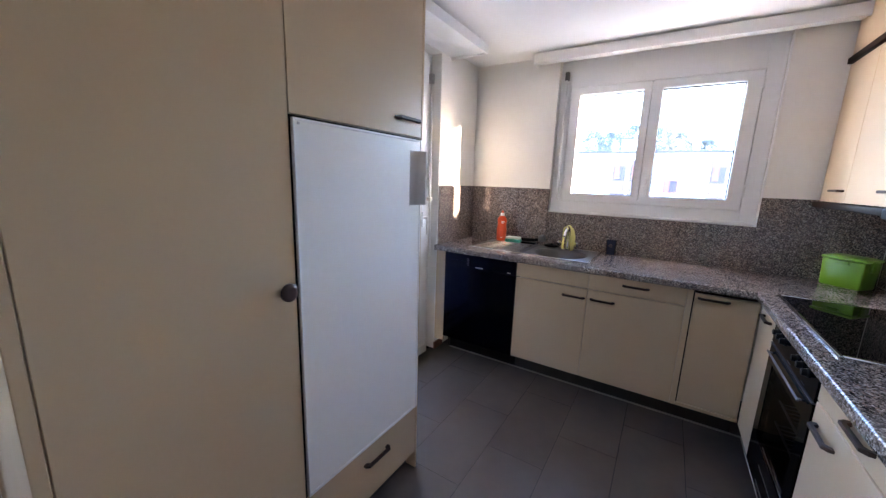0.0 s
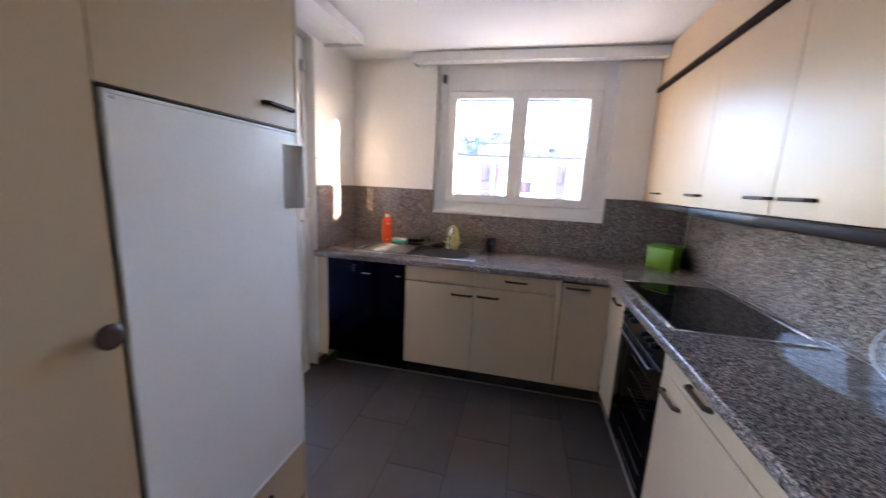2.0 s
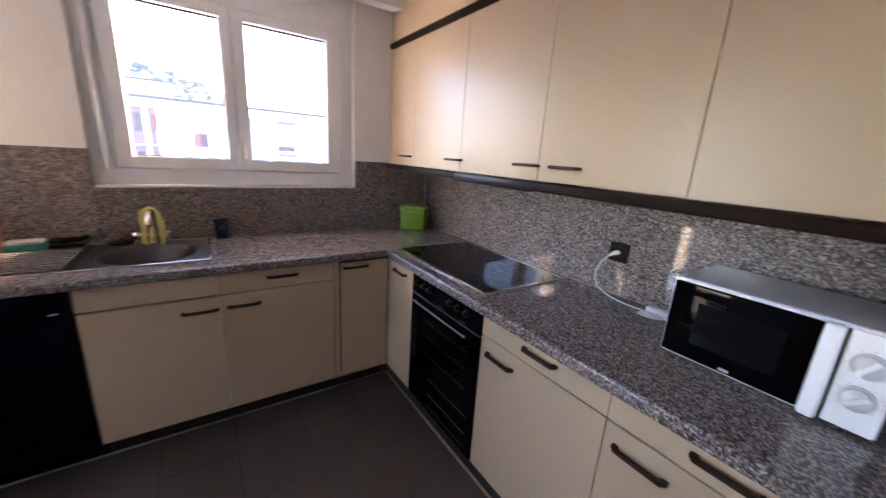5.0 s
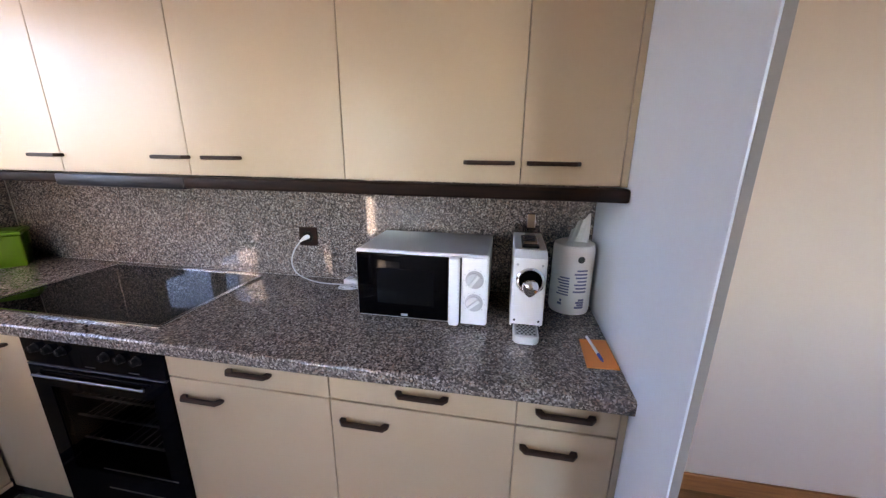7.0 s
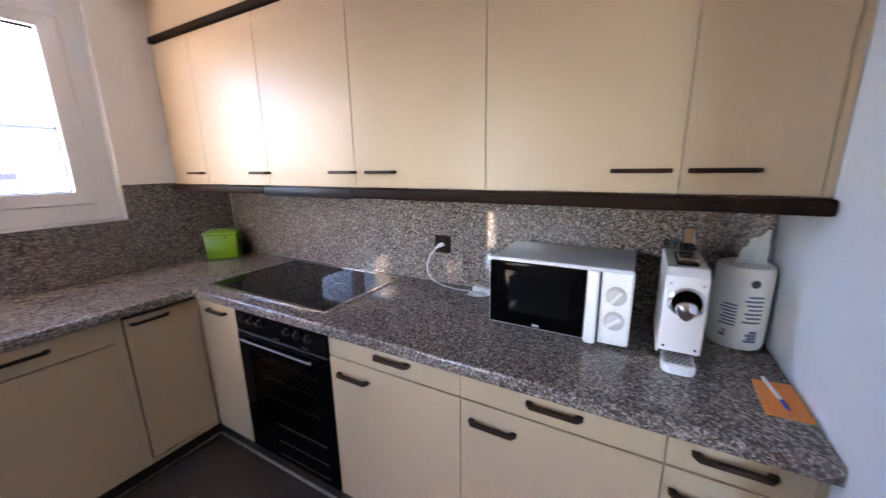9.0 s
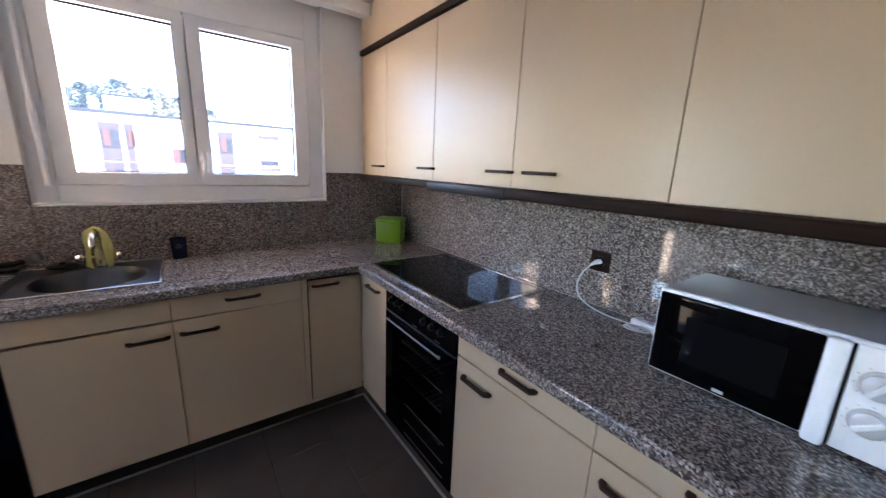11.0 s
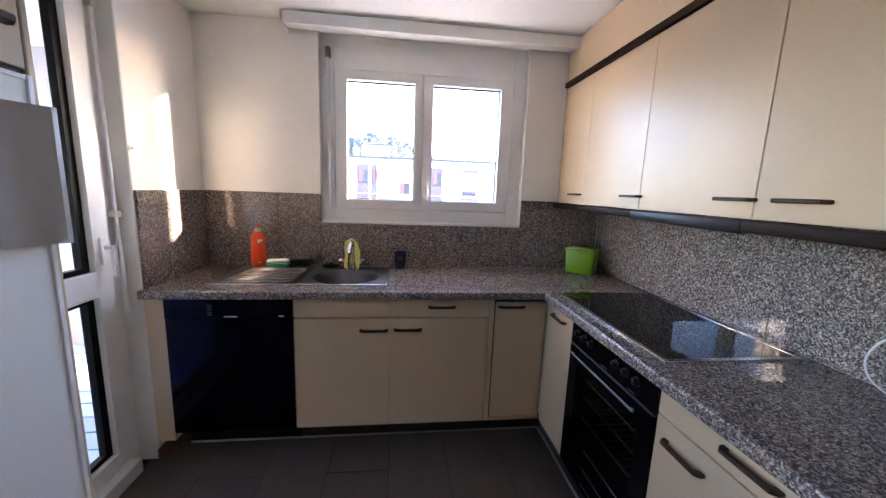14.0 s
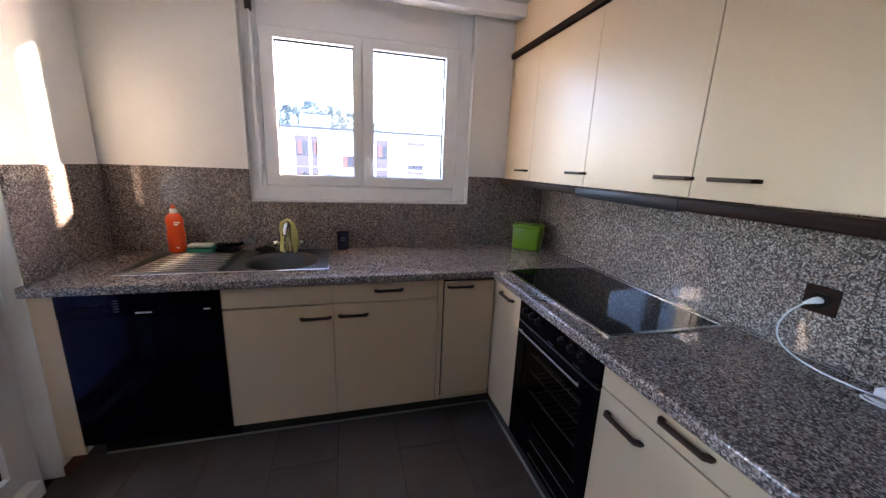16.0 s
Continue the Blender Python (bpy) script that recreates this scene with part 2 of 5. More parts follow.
# ---- the plan ----
XR, YW, XL = 1.53, 3.60, -1.05       # granite on the cooker wall, on the window wall, the wall by the balcony door
CEILING = 2.365
TOP, UNDER = 0.90, 0.858             # worktop
FX, FY = 0.955, 3.015                # cabinet fronts
BASE = 0.145                         # underside of the base units
UX = 1.22                            # wall unit fronts
TALL = -0.42                         # tall unit fronts
OX0, OX1, OZ0, OZ1 = -0.352, 0.966, 1.18, 2.33  # window opening
DY0, DY1, DZ1 = 2.02, 3.02, 2.31     # balcony door opening
H1 = 1.362                           # top of the splashback beside the window
HB = -2.6                            # far end of the hall

# ---- structure ----
floor = solo("floor", cuboid(-1.3, 1.75, 0.72, 3.75, -0.12, -0.0016), GROUT, "dark grout bed under the grey kitchen tiles", kind="structure")
hall_floor = solo("hall_floor", cuboid(-2.4, 1.75, HB - 0.1, 0.716, -0.12, 0.0), PARQUET, "warm brown wooden hall floor", kind="structure")
bm = cuboid(XL - 0.19, 1.85, 0.648, 4.02, CEILING, CEILING + 0.2)
cuboid(-2.4, 1.85, HB - 0.2, 0.646, CEILING, CEILING + 0.2, bm=bm)
ceiling = solo("ceiling", bm, CEIL, "smooth white painted ceiling", kind="structure")

bm = bmesh.new()
OUT = 3.985
cuboid(-1.45, OX0, YW + 0.006, OUT, -0.1, CEILING, bm=bm)
cuboid(OX1, 1.85, YW + 0.006, OUT, -0.1, CEILING, bm=bm)
cuboid(OX0, OX1, YW + 0.006, OUT, -0.1, OZ0, bm=bm)
cuboid(OX0, OX1, YW + 0.006, OUT, OZ1, CEILING, bm=bm)
wall_window = solo("wall_window", bm, WALL, "white plastered wall with the window opening", kind="structure")
bm = bmesh.new()
cuboid(XL - 0.19, XL, DY1, YW + 0.004, -0.1, CEILING, 0.006, bm=bm)
cuboid(XL - 0.19, XL, DY0, DY1 - 0.002, DZ1, CEILING, bm=bm)
cuboid(XL - 0.19, XL, 0.65, DY0 - 0.002, -0.1, CEILING, bm=bm)
wall_balcony = solo("wall_balcony", bm, WALL, "white plastered wall beside the balcony door", kind="structure")
wall_cooker = solo("wall_cooker", cuboid(XR + 0.022, XR + 0.3, 0.83, YW + 0.004, -0.1, CEILING), WALL, "white plastered wall behind the wall units", kind="structure")
wall_hall_east = solo("wall_hall_east", cuboid(1.6, 1.85, HB, 0.826, -0.1, CEILING), HALL, "warm beige plastered hall wall", kind="structure")
# the gap in this unseen wall is added to light the hall
bm = bmesh.new()
cuboid(-2.4, -2.2, -0.62, 0.646, -0.1, CEILING, bm=bm)
cuboid(-2.4, -2.2, -1.5, -0.622, 2.1, CEILING, bm=bm)
cuboid(-2.4, -2.2, -1.5, -0.622, -0.1, 0.95, bm=bm)
cuboid(-2.4, -2.2, HB, -1.502, -0.1, CEILING, bm=bm)
cuboid(-2.2, XL - 0.002, 0.55, 0.646, -0.1, CEILING, bm=bm)
wall_hall_west = solo("wall_hall_west", bm, HALL, "warm beige plastered hall wall with an unseen opening added for light", kind="structure")
wall_hall_south = solo("wall_hall_south", cuboid(-2.4, 1.85, HB - 0.2, HB - 0.002, -0.1, CEILING), HALL, "beige plastered hall end wall", kind="structure")
solo("baseboard", cuboid(1.584, 1.598, -0.75, 0.808, 0.0, 0.085, 0.003), TERRA, "orange-brown wooden skirting along the hall wall", kind="structure")
solo("baseboard", cuboid(XL, XL + 0.014, DY1 - 0.012, 3.13, 0.0, 0.06, 0.003), REDWOOD, "short reddish skirting below the balcony wall", kind="structure")
end_panel = solo("partition_panel", cuboid(0.742, XR + 0.068, 0.8275, 0.832, 0.0, CEILING - 0.001, 0.001), PANEL,
                 "pale bluish-white full-height end panel beside the worktop", "panel", kind="structure")

solo("trim", cuboid(0.743, 1.598, 0.811, 0.827, 0.0, CEILING - 0.001, 0.002), PLASTER_END,
     "textured plaster edge of the partition panel, darkened for its shade", kind="structure")

# curtain boxes under the ceiling
def curtain_box(run, x0, x1, y0, y1, z0, z1, label):
    box = thing("curtain_rail_box", ((x0 + x1) / 2, (y0 + y1) / 2, z0), label, "curtain box")
    if run == "x":
        part("fascia", cuboid(x0, x1, y0, y0 + 0.018, z0, z1, 0.004), WHITE, box)
        part("soffit_board", cuboid(x0, x1, y0 + 0.020, y1 - 0.05, z0 + 0.012, z0 + 0.03), WHITE, box)
        part("rail", cuboid(x0 + 0.01, x1, y1 - 0.046, y1 - 0.012, z0 + 0.02, z1), PVC, box)
        part("end_cap", cuboid(x0 - 0.012, x0 - 0.001, y0, y1 - 0.01, z0, z1, 0.003), WHITE, box)
    else:
        part("fascia", cuboid(x1 - 0.018, x1, y0, y1, z0, z1, 0.004), WHITE, box)
        part("soffit_board", cuboid(x0 + 0.14, x1 - 0.02, y0, y1 - 0.002, z0 + 0.012, z0 + 0.03), WHITE, box)
        part("rail", cuboid(x0 + 0.006, x0 + 0.134, y0, y1 - 0.01, z0 + 0.016, z1), PVC, box)
        part("end_cap", cuboid(x0 + 0.002, x1, y1 + 0.001, y1 + 0.012, z0, z1, 0.003), WHITE, box)
    return box


curtain_box("x", -0.508, 1.236, 3.46, YW, 2.29, CEILING - 0.008, "white wooden curtain box under the ceiling above the window")
curtain_box("y", XL, -0.745, 1.95, 3.14, 2.295, CEILING - 0.007, "white wooden curtain box above the balcony door")

# ---- window ----
window_1 = thing("window_1", (0.3, 3.65, OZ0), "white double-casement window with clear panes, closed", "window", kind="structure")
bm = bmesh.new()
F0, F1 = 3.632, 3.70
SX0, SX1, SZ0, SZ1 = -0.262, 0.872, 1.28, 2.125
cuboid(OX0 + 0.002, SX0 - 0.007, F0, F1, OZ0 + 0.002, OZ1, 0.003, bm=bm)
cuboid(SX1 + 0.007, OX1 - 0.002, F0, F1, OZ0 + 0.002, OZ1, 0.003, bm=bm)
cuboid(SX0 - 0.0068, SX1 + 0.0068, F0, F1, OZ0 + 0.002, SZ0 - 0.007, 0.003, bm=bm)
cuboid(SX0 - 0.0068, SX1 + 0.0068, F0, F1, SZ1 + 0.007, OZ1, 0.003, bm=bm)
for a, b, c, d in ((SX0 - 0.01, SX0 + 0.03, SZ0 - 0.01, SZ1 + 0.01), (SX1 - 0.03, SX1 + 0.01, SZ0 - 0.01, SZ1 + 0.01), (SX0 + 0.03, SX1 - 0.03, SZ0 - 0.01, SZ0 + 0.03), (SX0 + 0.03, SX1 - 0.03, SZ1 - 0.025, SZ1 + 0.01)):
    cuboid(a, b, 3.672, 3.698, c, d, bm=bm)
part("window_frame", bm, PVC, window_1)
part("window_sill", cuboid(OX0 + 0.004, OX1 - 0.004, YW - 0.034, F0 - 0.002, OZ0 + 0.002, OZ0 + 0.012, 0.003), PVC, window_1)


def casement(x0, x1, gx0, gx1):
    bm = bmesh.new()
    y0, y1 = 3.612, 3.668
    gz0, gz1 = 1.335, 2.072
    for a, b, c, d in ((x0, gx0, SZ0, SZ1), (gx1, x1, SZ0, SZ1), (gx0, gx1, SZ0, gz0), (gx0, gx1, gz1, SZ1)):
        cuboid(a, b, y0, y1, c, d, bm=bm)
    bmesh.ops.remove_doubles(bm, verts=bm.verts, dist=1e-5)
    s = part("casement", bm, PVC, window_1)
    g = bmesh.new()
    for a, b, c, d in ((gx0 - 0.001, gx0 + 0.006, gz0, gz1), (gx1 - 0.006, gx1 + 0.001, gz0, gz1), (gx0 + 0.006, gx1 - 0.006, gz0 - 0.001, gz0 + 0.006), (gx0 + 0.006, gx1 - 0.006, gz1 - 0.007, gz1 + 0.001)):
        cuboid(a, b, 3.650, 3.664, c, d, bm=g)
    part("gasket", g, BLACKM, s, "thin black rubber gasket")
    p = part("pane", cuboid(gx0 + 0.002, gx1 - 0.002, 3.655, 3.659, gz0 + 0.002, gz1 - 0.002), PANE, s, "clear glass pane")
    p.visible_shadow = False
    return s


left = casement(SX0, 0.2815, -0.190, 0.236)
right = casement(0.2885, SX1, 0.350, 0.797)
part("meeting_strip", cuboid(0.270, 0.302, 3.6685, 3.676, SZ0 + 0.035, SZ1 - 0.03, 0.001, 1), PVC, right)
bm = cuboid(0.312, 0.330, 3.604, 3.611, 1.36, 1.46, 0.003)
cuboid(0.314, 0.328, 3.575, 3.604, 1.435, 1.45, 0.003, bm=bm)
cuboid(0.313, 0.329, 3.570, 3.582, 1.345, 1.452, 0.005, bm=bm)
part("window_handle", bm, PVC, right, "white lever handle pointing down")
for hx in (-0.272, 0.878):
    for hz in (1.36, 2.02):
        part("hinge", lathe([(0.007, 0), (0.008, 0.004), (0.008, 0.07), (0.007, 0.075)], (hx, 3.622, hz), 12), PVC, window_1, smooth=True)
crank = thing("blind_crank", (-0.30, 3.61, 1.28), "slim white roller-blind crank rod clipped beside the window", "blind crank")
part("rod", sweep([(-0.300, 3.602, 2.20), (-0.298, 3.600, 1.75), (-0.291, 3.596, 1.27)], 0.0085, 12), PVC, crank, smooth=True)
part("bracket", cuboid(-0.314, -0.286, 3.590, 3.630, 2.185, 2.245, 0.004), DIM, crank, "grey metal bracket")
part("grip", sweep([(-0.2955, 3.598, 1.62), (-0.293, 3.595, 1.50)], 0.0115, 12), PVC, crank, smooth=True)
part("clip", cuboid(-0.302, -0.278, 3.590, 3.631, 1.385, 1.40, 0.003), PVC, crank)

# the window sits a little deeper than the wall face
for ob in (window_1, crank):
    ob.location.y += 0.03
bm = sweep([(OX1 - 0.002, YW + 0.004, H1), (OX1 - 0.002, YW + 0.004, 2.29)], 0.006, 12)
solo("trim", bm, PVC, "slim white corner bead along the window opening", kind="structure", smooth=True)

# ---- balcony door ----
door_1 = thing("door_1", (-1.16, 2.5, 0), "white balcony door with an upper and a lower glass pane, closed", "door", kind="structure")
bm = bmesh.new()
X0, X1 = XL - 0.16, XL - 0.085
cuboid(X0, X1, DY1 - 0.075, DY1 - 0.002, 0.0, DZ1 - 0.002, 0.004, bm=bm)
cuboid(X0, X1, DY0 + 0.002, DY0 + 0.06, 0.0, DZ1 - 0.002, 0.004, bm=bm)
cuboid(X0, X1, DY0 + 0.06, DY1 - 0.077, DZ1 - 0.08, DZ1 - 0.002, 0.004, bm=bm)
cuboid(X0, X1 + 0.06, DY0 + 0.06, DY1 - 0.077, 0.0, 0.07, 0.004, bm=bm)
part("door_frame", bm, PVC, door_1)
LY0, LY1 = DY0 + 0.05, DY1 - 0.062
lx0, lx1 = X1 - 0.045, X1 + 0.014
STILE = 0.086
leaf = bmesh.new()
for a, b, c, d in ((LY0, LY0 + 0.10, 0.075, DZ1 - 0.06), (LY1 - STILE, LY1, 0.075, DZ1 - 0.06), (LY0 + 0.10, LY1 - STILE, 0.075, 0.15),
                   (LY0 + 0.10, LY1 - STILE, 0.905, 1.015), (LY0 + 0.10, LY1 - STILE, DZ1 - 0.15, DZ1 - 0.06)):
    cuboid(lx0, lx1, a, b, c, d, bm=leaf)
leaf = part("door_leaf", leaf, PVC, door_1)
for c, d in ((0.15, 0.905), (1.015, DZ1 - 0.15)):
    a, b = LY0 + 0.10, LY1 - STILE
    g = bmesh.new()
    for e, f, h, i in ((a, a + 0.026, c, d), (b - 0.034, b, c, d), (a + 0.026, b - 0.034, c, c + 0.022), (a + 0.026, b - 0.034, d - 0.022, d)):
        cuboid(lx0 + 0.004, lx0 + 0.034, e, f, h, i, bm=g)
    part("gasket", g, BLACKM, leaf, "dark rubber gasket")
    p = part("pane", cuboid(lx0 + 0.018, lx0 + 0.022, a + 0.004, b - 0.004, c + 0.004, d - 0.004), PANE, leaf, "clear glass pane")
    p.visible_shadow = False
bm = cuboid(lx1, lx1 + 0.012, LY1 - 0.060, LY1 - 0.030, 1.04, 1.16, 0.004)
cuboid(lx1 + 0.012, lx1 + 0.05, LY1 - 0.054, LY1 - 0.036, 1.105, 1.125, 0.004, bm=bm)
cuboid(lx1 + 0.038, lx1 + 0.054, LY1 - 0.054, LY1 - 0.036, 0.985, 1.127, 0.005, bm=bm)
part("door_handle", bm, PVC, door_1, "white lever handle turned down")
crank2 = thing("blind_crank", (XL - 0.06, DY1 - 0.03, 0.8), "white roller-blind crank rod hanging beside the balcony door", "blind crank")
part("rod", sweep([(XL - 0.065, DY1 - 0.03, 2.12), (XL - 0.058, DY1 - 0.03, 1.3), (XL - 0.05, DY1 - 0.028, 0.80)], 0.008, 10), PVC, crank2, smooth=True)
part("bracket", cuboid(XL - 0.083, XL - 0.052, DY1 - 0.045, DY1 - 0.015, 2.10, 2.17, 0.004), SILVER, crank2, "grey metal bracket")
part("clip", cuboid(XL - 0.083, XL - 0.045, DY1 - 0.045, DY1 - 0.012, 1.24, 1.27, 0.004), PVC, crank2)

# ---- kitchen units ----
def bow_handle(parent, at, along, out, length=0.145):
    """A dark bow handle: two feet and a bar. at: the middle on the front; along and out: unit directions."""
    c, a, o = Vector(at), Vector(along), Vector(out)
    w = a.cross(o)
    h = length / 2
    line = [(-h, 0.0), (-h, 0.012), (-h + 0.012, 0.026), (h - 0.012, 0.026), (h, 0.012), (h, 0.0),
            (h - 0.016, 0.0), (h - 0.021, 0.017), (-h + 0.021, 0.017), (-h + 0.016, 0.0)]
    bm = bmesh.new()
    lo = [bm.verts.new(c + a * s + o * (d + 0.0006) - w * 0.006) for s, d in line]
    hi = [bm.verts.new(c + a * s + o * (d + 0.0006) + w * 0.006) for s, d in line]
    n = len(line)
    fs = [bm.faces.new(lo[::-1]), bm.faces.new(hi)]
    for i in range(n):
        fs.append(bm.faces.new((lo[i], lo[(i + 1) % n], hi[(i + 1) % n], hi[i])))
    es = [e for f in fs[:2] for e in f.edges]
    bmesh.ops.bevel(bm, geom=es, offset=0.003, segments=2, profile=0.5, affect="EDGES")
    return part("handle", bm, HANDLE, parent, "dark brown bow handle")


GAP = 0.0011


def front(unit, name, a0, a1, z0, z1, plane, axis, sign, handle=None, vertical=False, mat=None, thick=0.018):
    """A door or drawer front: a0..a1 along the run, on the plane across it; sign: where the front looks."""
    lo, hi = sorted((plane, plane - sign * thick))
    if axis == "x":
        bm = cuboid(a0 + GAP, a1 - GAP, lo, hi, z0 + GAP, z1 - GAP, 0.0015, 1)
    else:
        bm = cuboid(lo, hi, a0 + GAP, a1 - GAP, z0 + GAP, z1 - GAP, 0.0015, 1)
    f = part(name, bm, mat or CREAM, unit)
    if handle:
        s, z = handle
        at = (s, plane, z) if axis == "x" else (plane, s, z)
        along = (0, 0, 1) if vertical else ((1, 0, 0) if axis == "x" else (0, 1, 0))
        out = (0, sign, 0) if axis == "x" else (sign, 0, 0)
        bow_handle(f, at, along, out)
    return f


def body_x(unit, x0, x1, z0=BASE, z1=UNDER - 0.002, y=FY):
    part("body", cuboid(x0 + 0.0005, x1 - 0.0005, y + 0.0195, YW - 0.03, z0 + 0.001, z1), CREAM_EDGE, unit)
    part("plinth", cuboid(x0, x1, y + 0.125, y + 0.14, 0.004, z0), PLINTH, unit, "dark recessed plinth")


def body_y(unit, y0, y1, z0=BASE, z1=UNDER - 0.002):
    part("body", cuboid(FX + 0.0195, XR - 0.03, y0 + 0.0005, y1 - 0.0005, z0 + 0.001, z1), CREAM_EDGE, unit)
    part("plinth", cuboid(FX + 0.06, FX + 0.075, y0, y1, 0.004, z0), PLINTH, unit, "dark recessed plinth")


RUN = "base units under the granite worktop"
u = thing("filler_panel", (-1.0, FY, 0), "narrow cream filler panel between the wall and the dishwasher", "panel")
part("panel_front", cuboid(XL + 0.002, -0.964, FY + 0.002, FY + 0.02, 0.10, UNDER - 0.002, 0.0015, 1), CREAM, u)
part("panel_foot", cuboid(-0.985, -0.964, FY + 0.123, YW - 0.03, 0.0, 0.149), PLINTH, u)
part("panel_back", cuboid(-0.985, -0.964, FY + 0.022, YW - 0.03, 0.151, UNDER - 0.002), CREAM_EDGE, u)

u = thing("sink_cabinet", (-0.13, FY, 0), "cream sink base cabinet with a fixed top panel and one door", "cabinet", RUN)
body_x(u, -0.368, 0.113, z1=0.735)
front(u, "top_panel", -0.368, 0.113, 0.755, UNDER - 0.004, FY, "x", -1)
front(u, "door", -0.368, 0.113, BASE, 0.748, FY, "x", -1, (0.03, 0.687))
u = thing("base_cabinet", (0.37, FY, 0), "cream base cabinet with a shallow drawer above one door", "cabinet", RUN)
body_x(u, 0.113, 0.634)
front(u, "drawer", 0.113, 0.634, 0.753, UNDER - 0.004, FY, "x", -1, (0.379, 0.812))
front(u, "door", 0.113, 0.634, BASE, 0.75, FY, "x", -1, (0.205, 0.69))
u = thing("corner_cabinet", (0.78, FY, 0), "narrow cream corner door with a dark gap under the worktop", "cabinet", RUN)
body_x(u, 0.634, FX - 0.002)
part("stile", cuboid(0.635, 0.662, FY, FY + 0.018, BASE, UNDER - 0.004, 0.0015, 1), CREAM, u)
part("bottom_rail", cuboid(0.664, FX - 0.003, FY, FY + 0.018, BASE, 0.165, 0.0015, 1), CREAM, u)
# dark strips stand in for shade in the gaps above and beside the door
part("top_gap_shade", cuboid(0.664, FX - 0.003, FY + 0.008, FY + 0.0185, 0.8375, UNDER - 0.004), BROWN, u, "dark strip standing in for the gap's shade under the worktop")
part("side_gap_shade", cuboid(0.6625, 0.669, FY + 0.008, FY + 0.0185, 0.166, 0.837), BROWN, u)
front(u, "door", 0.6685, FX - 0.004, 0.168, 0.836, FY + 0.001, "x", -1, (0.755, 0.812))

u = thing("narrow_cabinet", (FX, 2.85, 0), "narrow cream base cabinet with one door beside the oven", "cabinet", RUN)
body_y(u, 2.722, FY + 0.10)
front(u, "door", 2.722, FY - 0.004, BASE, UNDER - 0.004, FX, "y", -1, (2.855, 0.802))
for y0, y1, dh, oh, n in ((1.618, 2.156, 1.866, 2.042, 1), (1.099, 1.618, 1.348, 1.515, 1), (0.85, 1.099, 0.980, 1.012, 2)):
    u = thing("drawer_cabinet", (FX, (y0 + y1) / 2, 0), "cream base cabinet with a shallow drawer above a deep front", "cabinet", RUN)
    body_y(u, y0, y1)
    front(u, "drawer", y0, y1, 0.765, UNDER - 0.004, FX, "y", -1, (dh, 0.818))
    front(u, "door", y0, y1, BASE, 0.762, FX, "y", -1, (oh, 0.703))
u = thing("end_strip", (FX, 0.84, 0), "cream strip closing the base units against the end panel", "panel")
part("strip", cuboid(FX + 0.002, XR - 0.03, 0.833, 0.8485, 0.0, UNDER - 0.002), CREAM_EDGE, u)
bm = cuboid(-0.96, FX + 0.055, FY + 0.112, FY + 0.1245, 0.0, 0.008, 0.002, 1)
cuboid(FX + 0.047, FX + 0.0595, 0.85, FY + 0.112, 0.0, 0.008, 0.002, 1, bm=bm)
solo("floor_sealant", bm, SEAL, "pale sealant joint where plinth meets floor", kind="structure")

# worktop: an L with a rounded front edge, cut round the sink
BX, BY, BR = -0.148, 3.295, 0.193
top = thing("worktop", (0.3, 3.2, UNDER), "speckled grey polished granite worktop with rounded front edge", "worktop")
EDGE = 0.009


def slab(outline, round_edges):
    """A slab between UNDER and TOP whose named outline edges are rounded."""
    b = bmesh.new()
    lo = [b.verts.new((x, y, UNDER)) for x, y in outline]
    hi = [b.verts.new((x, y, TOP)) for x, y in outline]
    b.faces.new(lo[::-1])
    b.faces.new(hi)
    n = len(lo)
    for i in range(n):
        b.faces.new((lo[i], lo[(i + 1) % n], hi[(i + 1) % n], hi[i]))
    pick = []
    for i in round_edges:
        for row in (lo, hi):
            pick.append(b.edges.get((row[i], row[(i + 1) % n])))
    bmesh.ops.bevel(b, geom=pick, offset=EDGE, segments=4, profile=0.5, affect="EDGES")
    return b


CX, CY = 0.92, 2.98
part("slab", slab([(CX, 0.834), (XR - 0.001, 0.834), (XR - 0.001, CY - 0.0005), (CX, CY - 0.0005)], [3]), GRANITE, top, smooth=True)
b = slab([(XL + 0.001, CY), (XR - 0.001, CY), (XR - 0.001, YW - 0.001), (XL + 0.001, YW - 0.001)], [0])
sl = part("slab", b, GRANITE, top, smooth=True)
hole = bmesh.new()
lathe([(BR, -0.1), (BR, 0.1)], (BX, BY, TOP), 48, bm=hole)
# the bowl's opening is cut by an exact difference, baked into the mesh
cutter = new("cutter", finish(hole, "cutter", GRANITE))
mod = sl.modifiers.new("cut", "BOOLEAN")
mod.object, mod.operation, mod.solver = cutter, "DIFFERENCE", "EXACT"
bpy.context.view_layer.update()
baked = bpy.data.meshes.new_from_object(sl.evaluated_get(bpy.context.evaluated_depsgraph_get()))
sl.modifiers.clear()
sl.data = baked
bpy.data.objects.remove(cutter)

# ---- granite splashback, slab by slab ----
def splash(name, label, pieces):
    ob = thing(name, pieces[0][:1] + (3.59, TOP) if name == "splashback_window" else (XR, 2.2, TOP), label, "splashback", kind="structure")
    for x0, x1, y0, y1, z0, z1 in pieces:
        part("slab", cuboid(x0, x1, y0, y1, z0, z1, 0.0012, 1), GRANITE, ob)
    for x0, x1, y0, y1, z0, z1 in pieces[:-1]:
        if x1 - x0 > y1 - y0:
            part("joint", cuboid(x1 - 0.0002, x1 + 2 * G + 0.0002, y0 + 0.0016, y1, z0, z1 - 0.001), GROUT, ob)
        else:
            part("joint", cuboid(x0 + 0.0016, x1, y1 - 0.0002, y1 + 2 * G + 0.0002, z0, z1 - 0.001), GROUT, ob)
    return ob


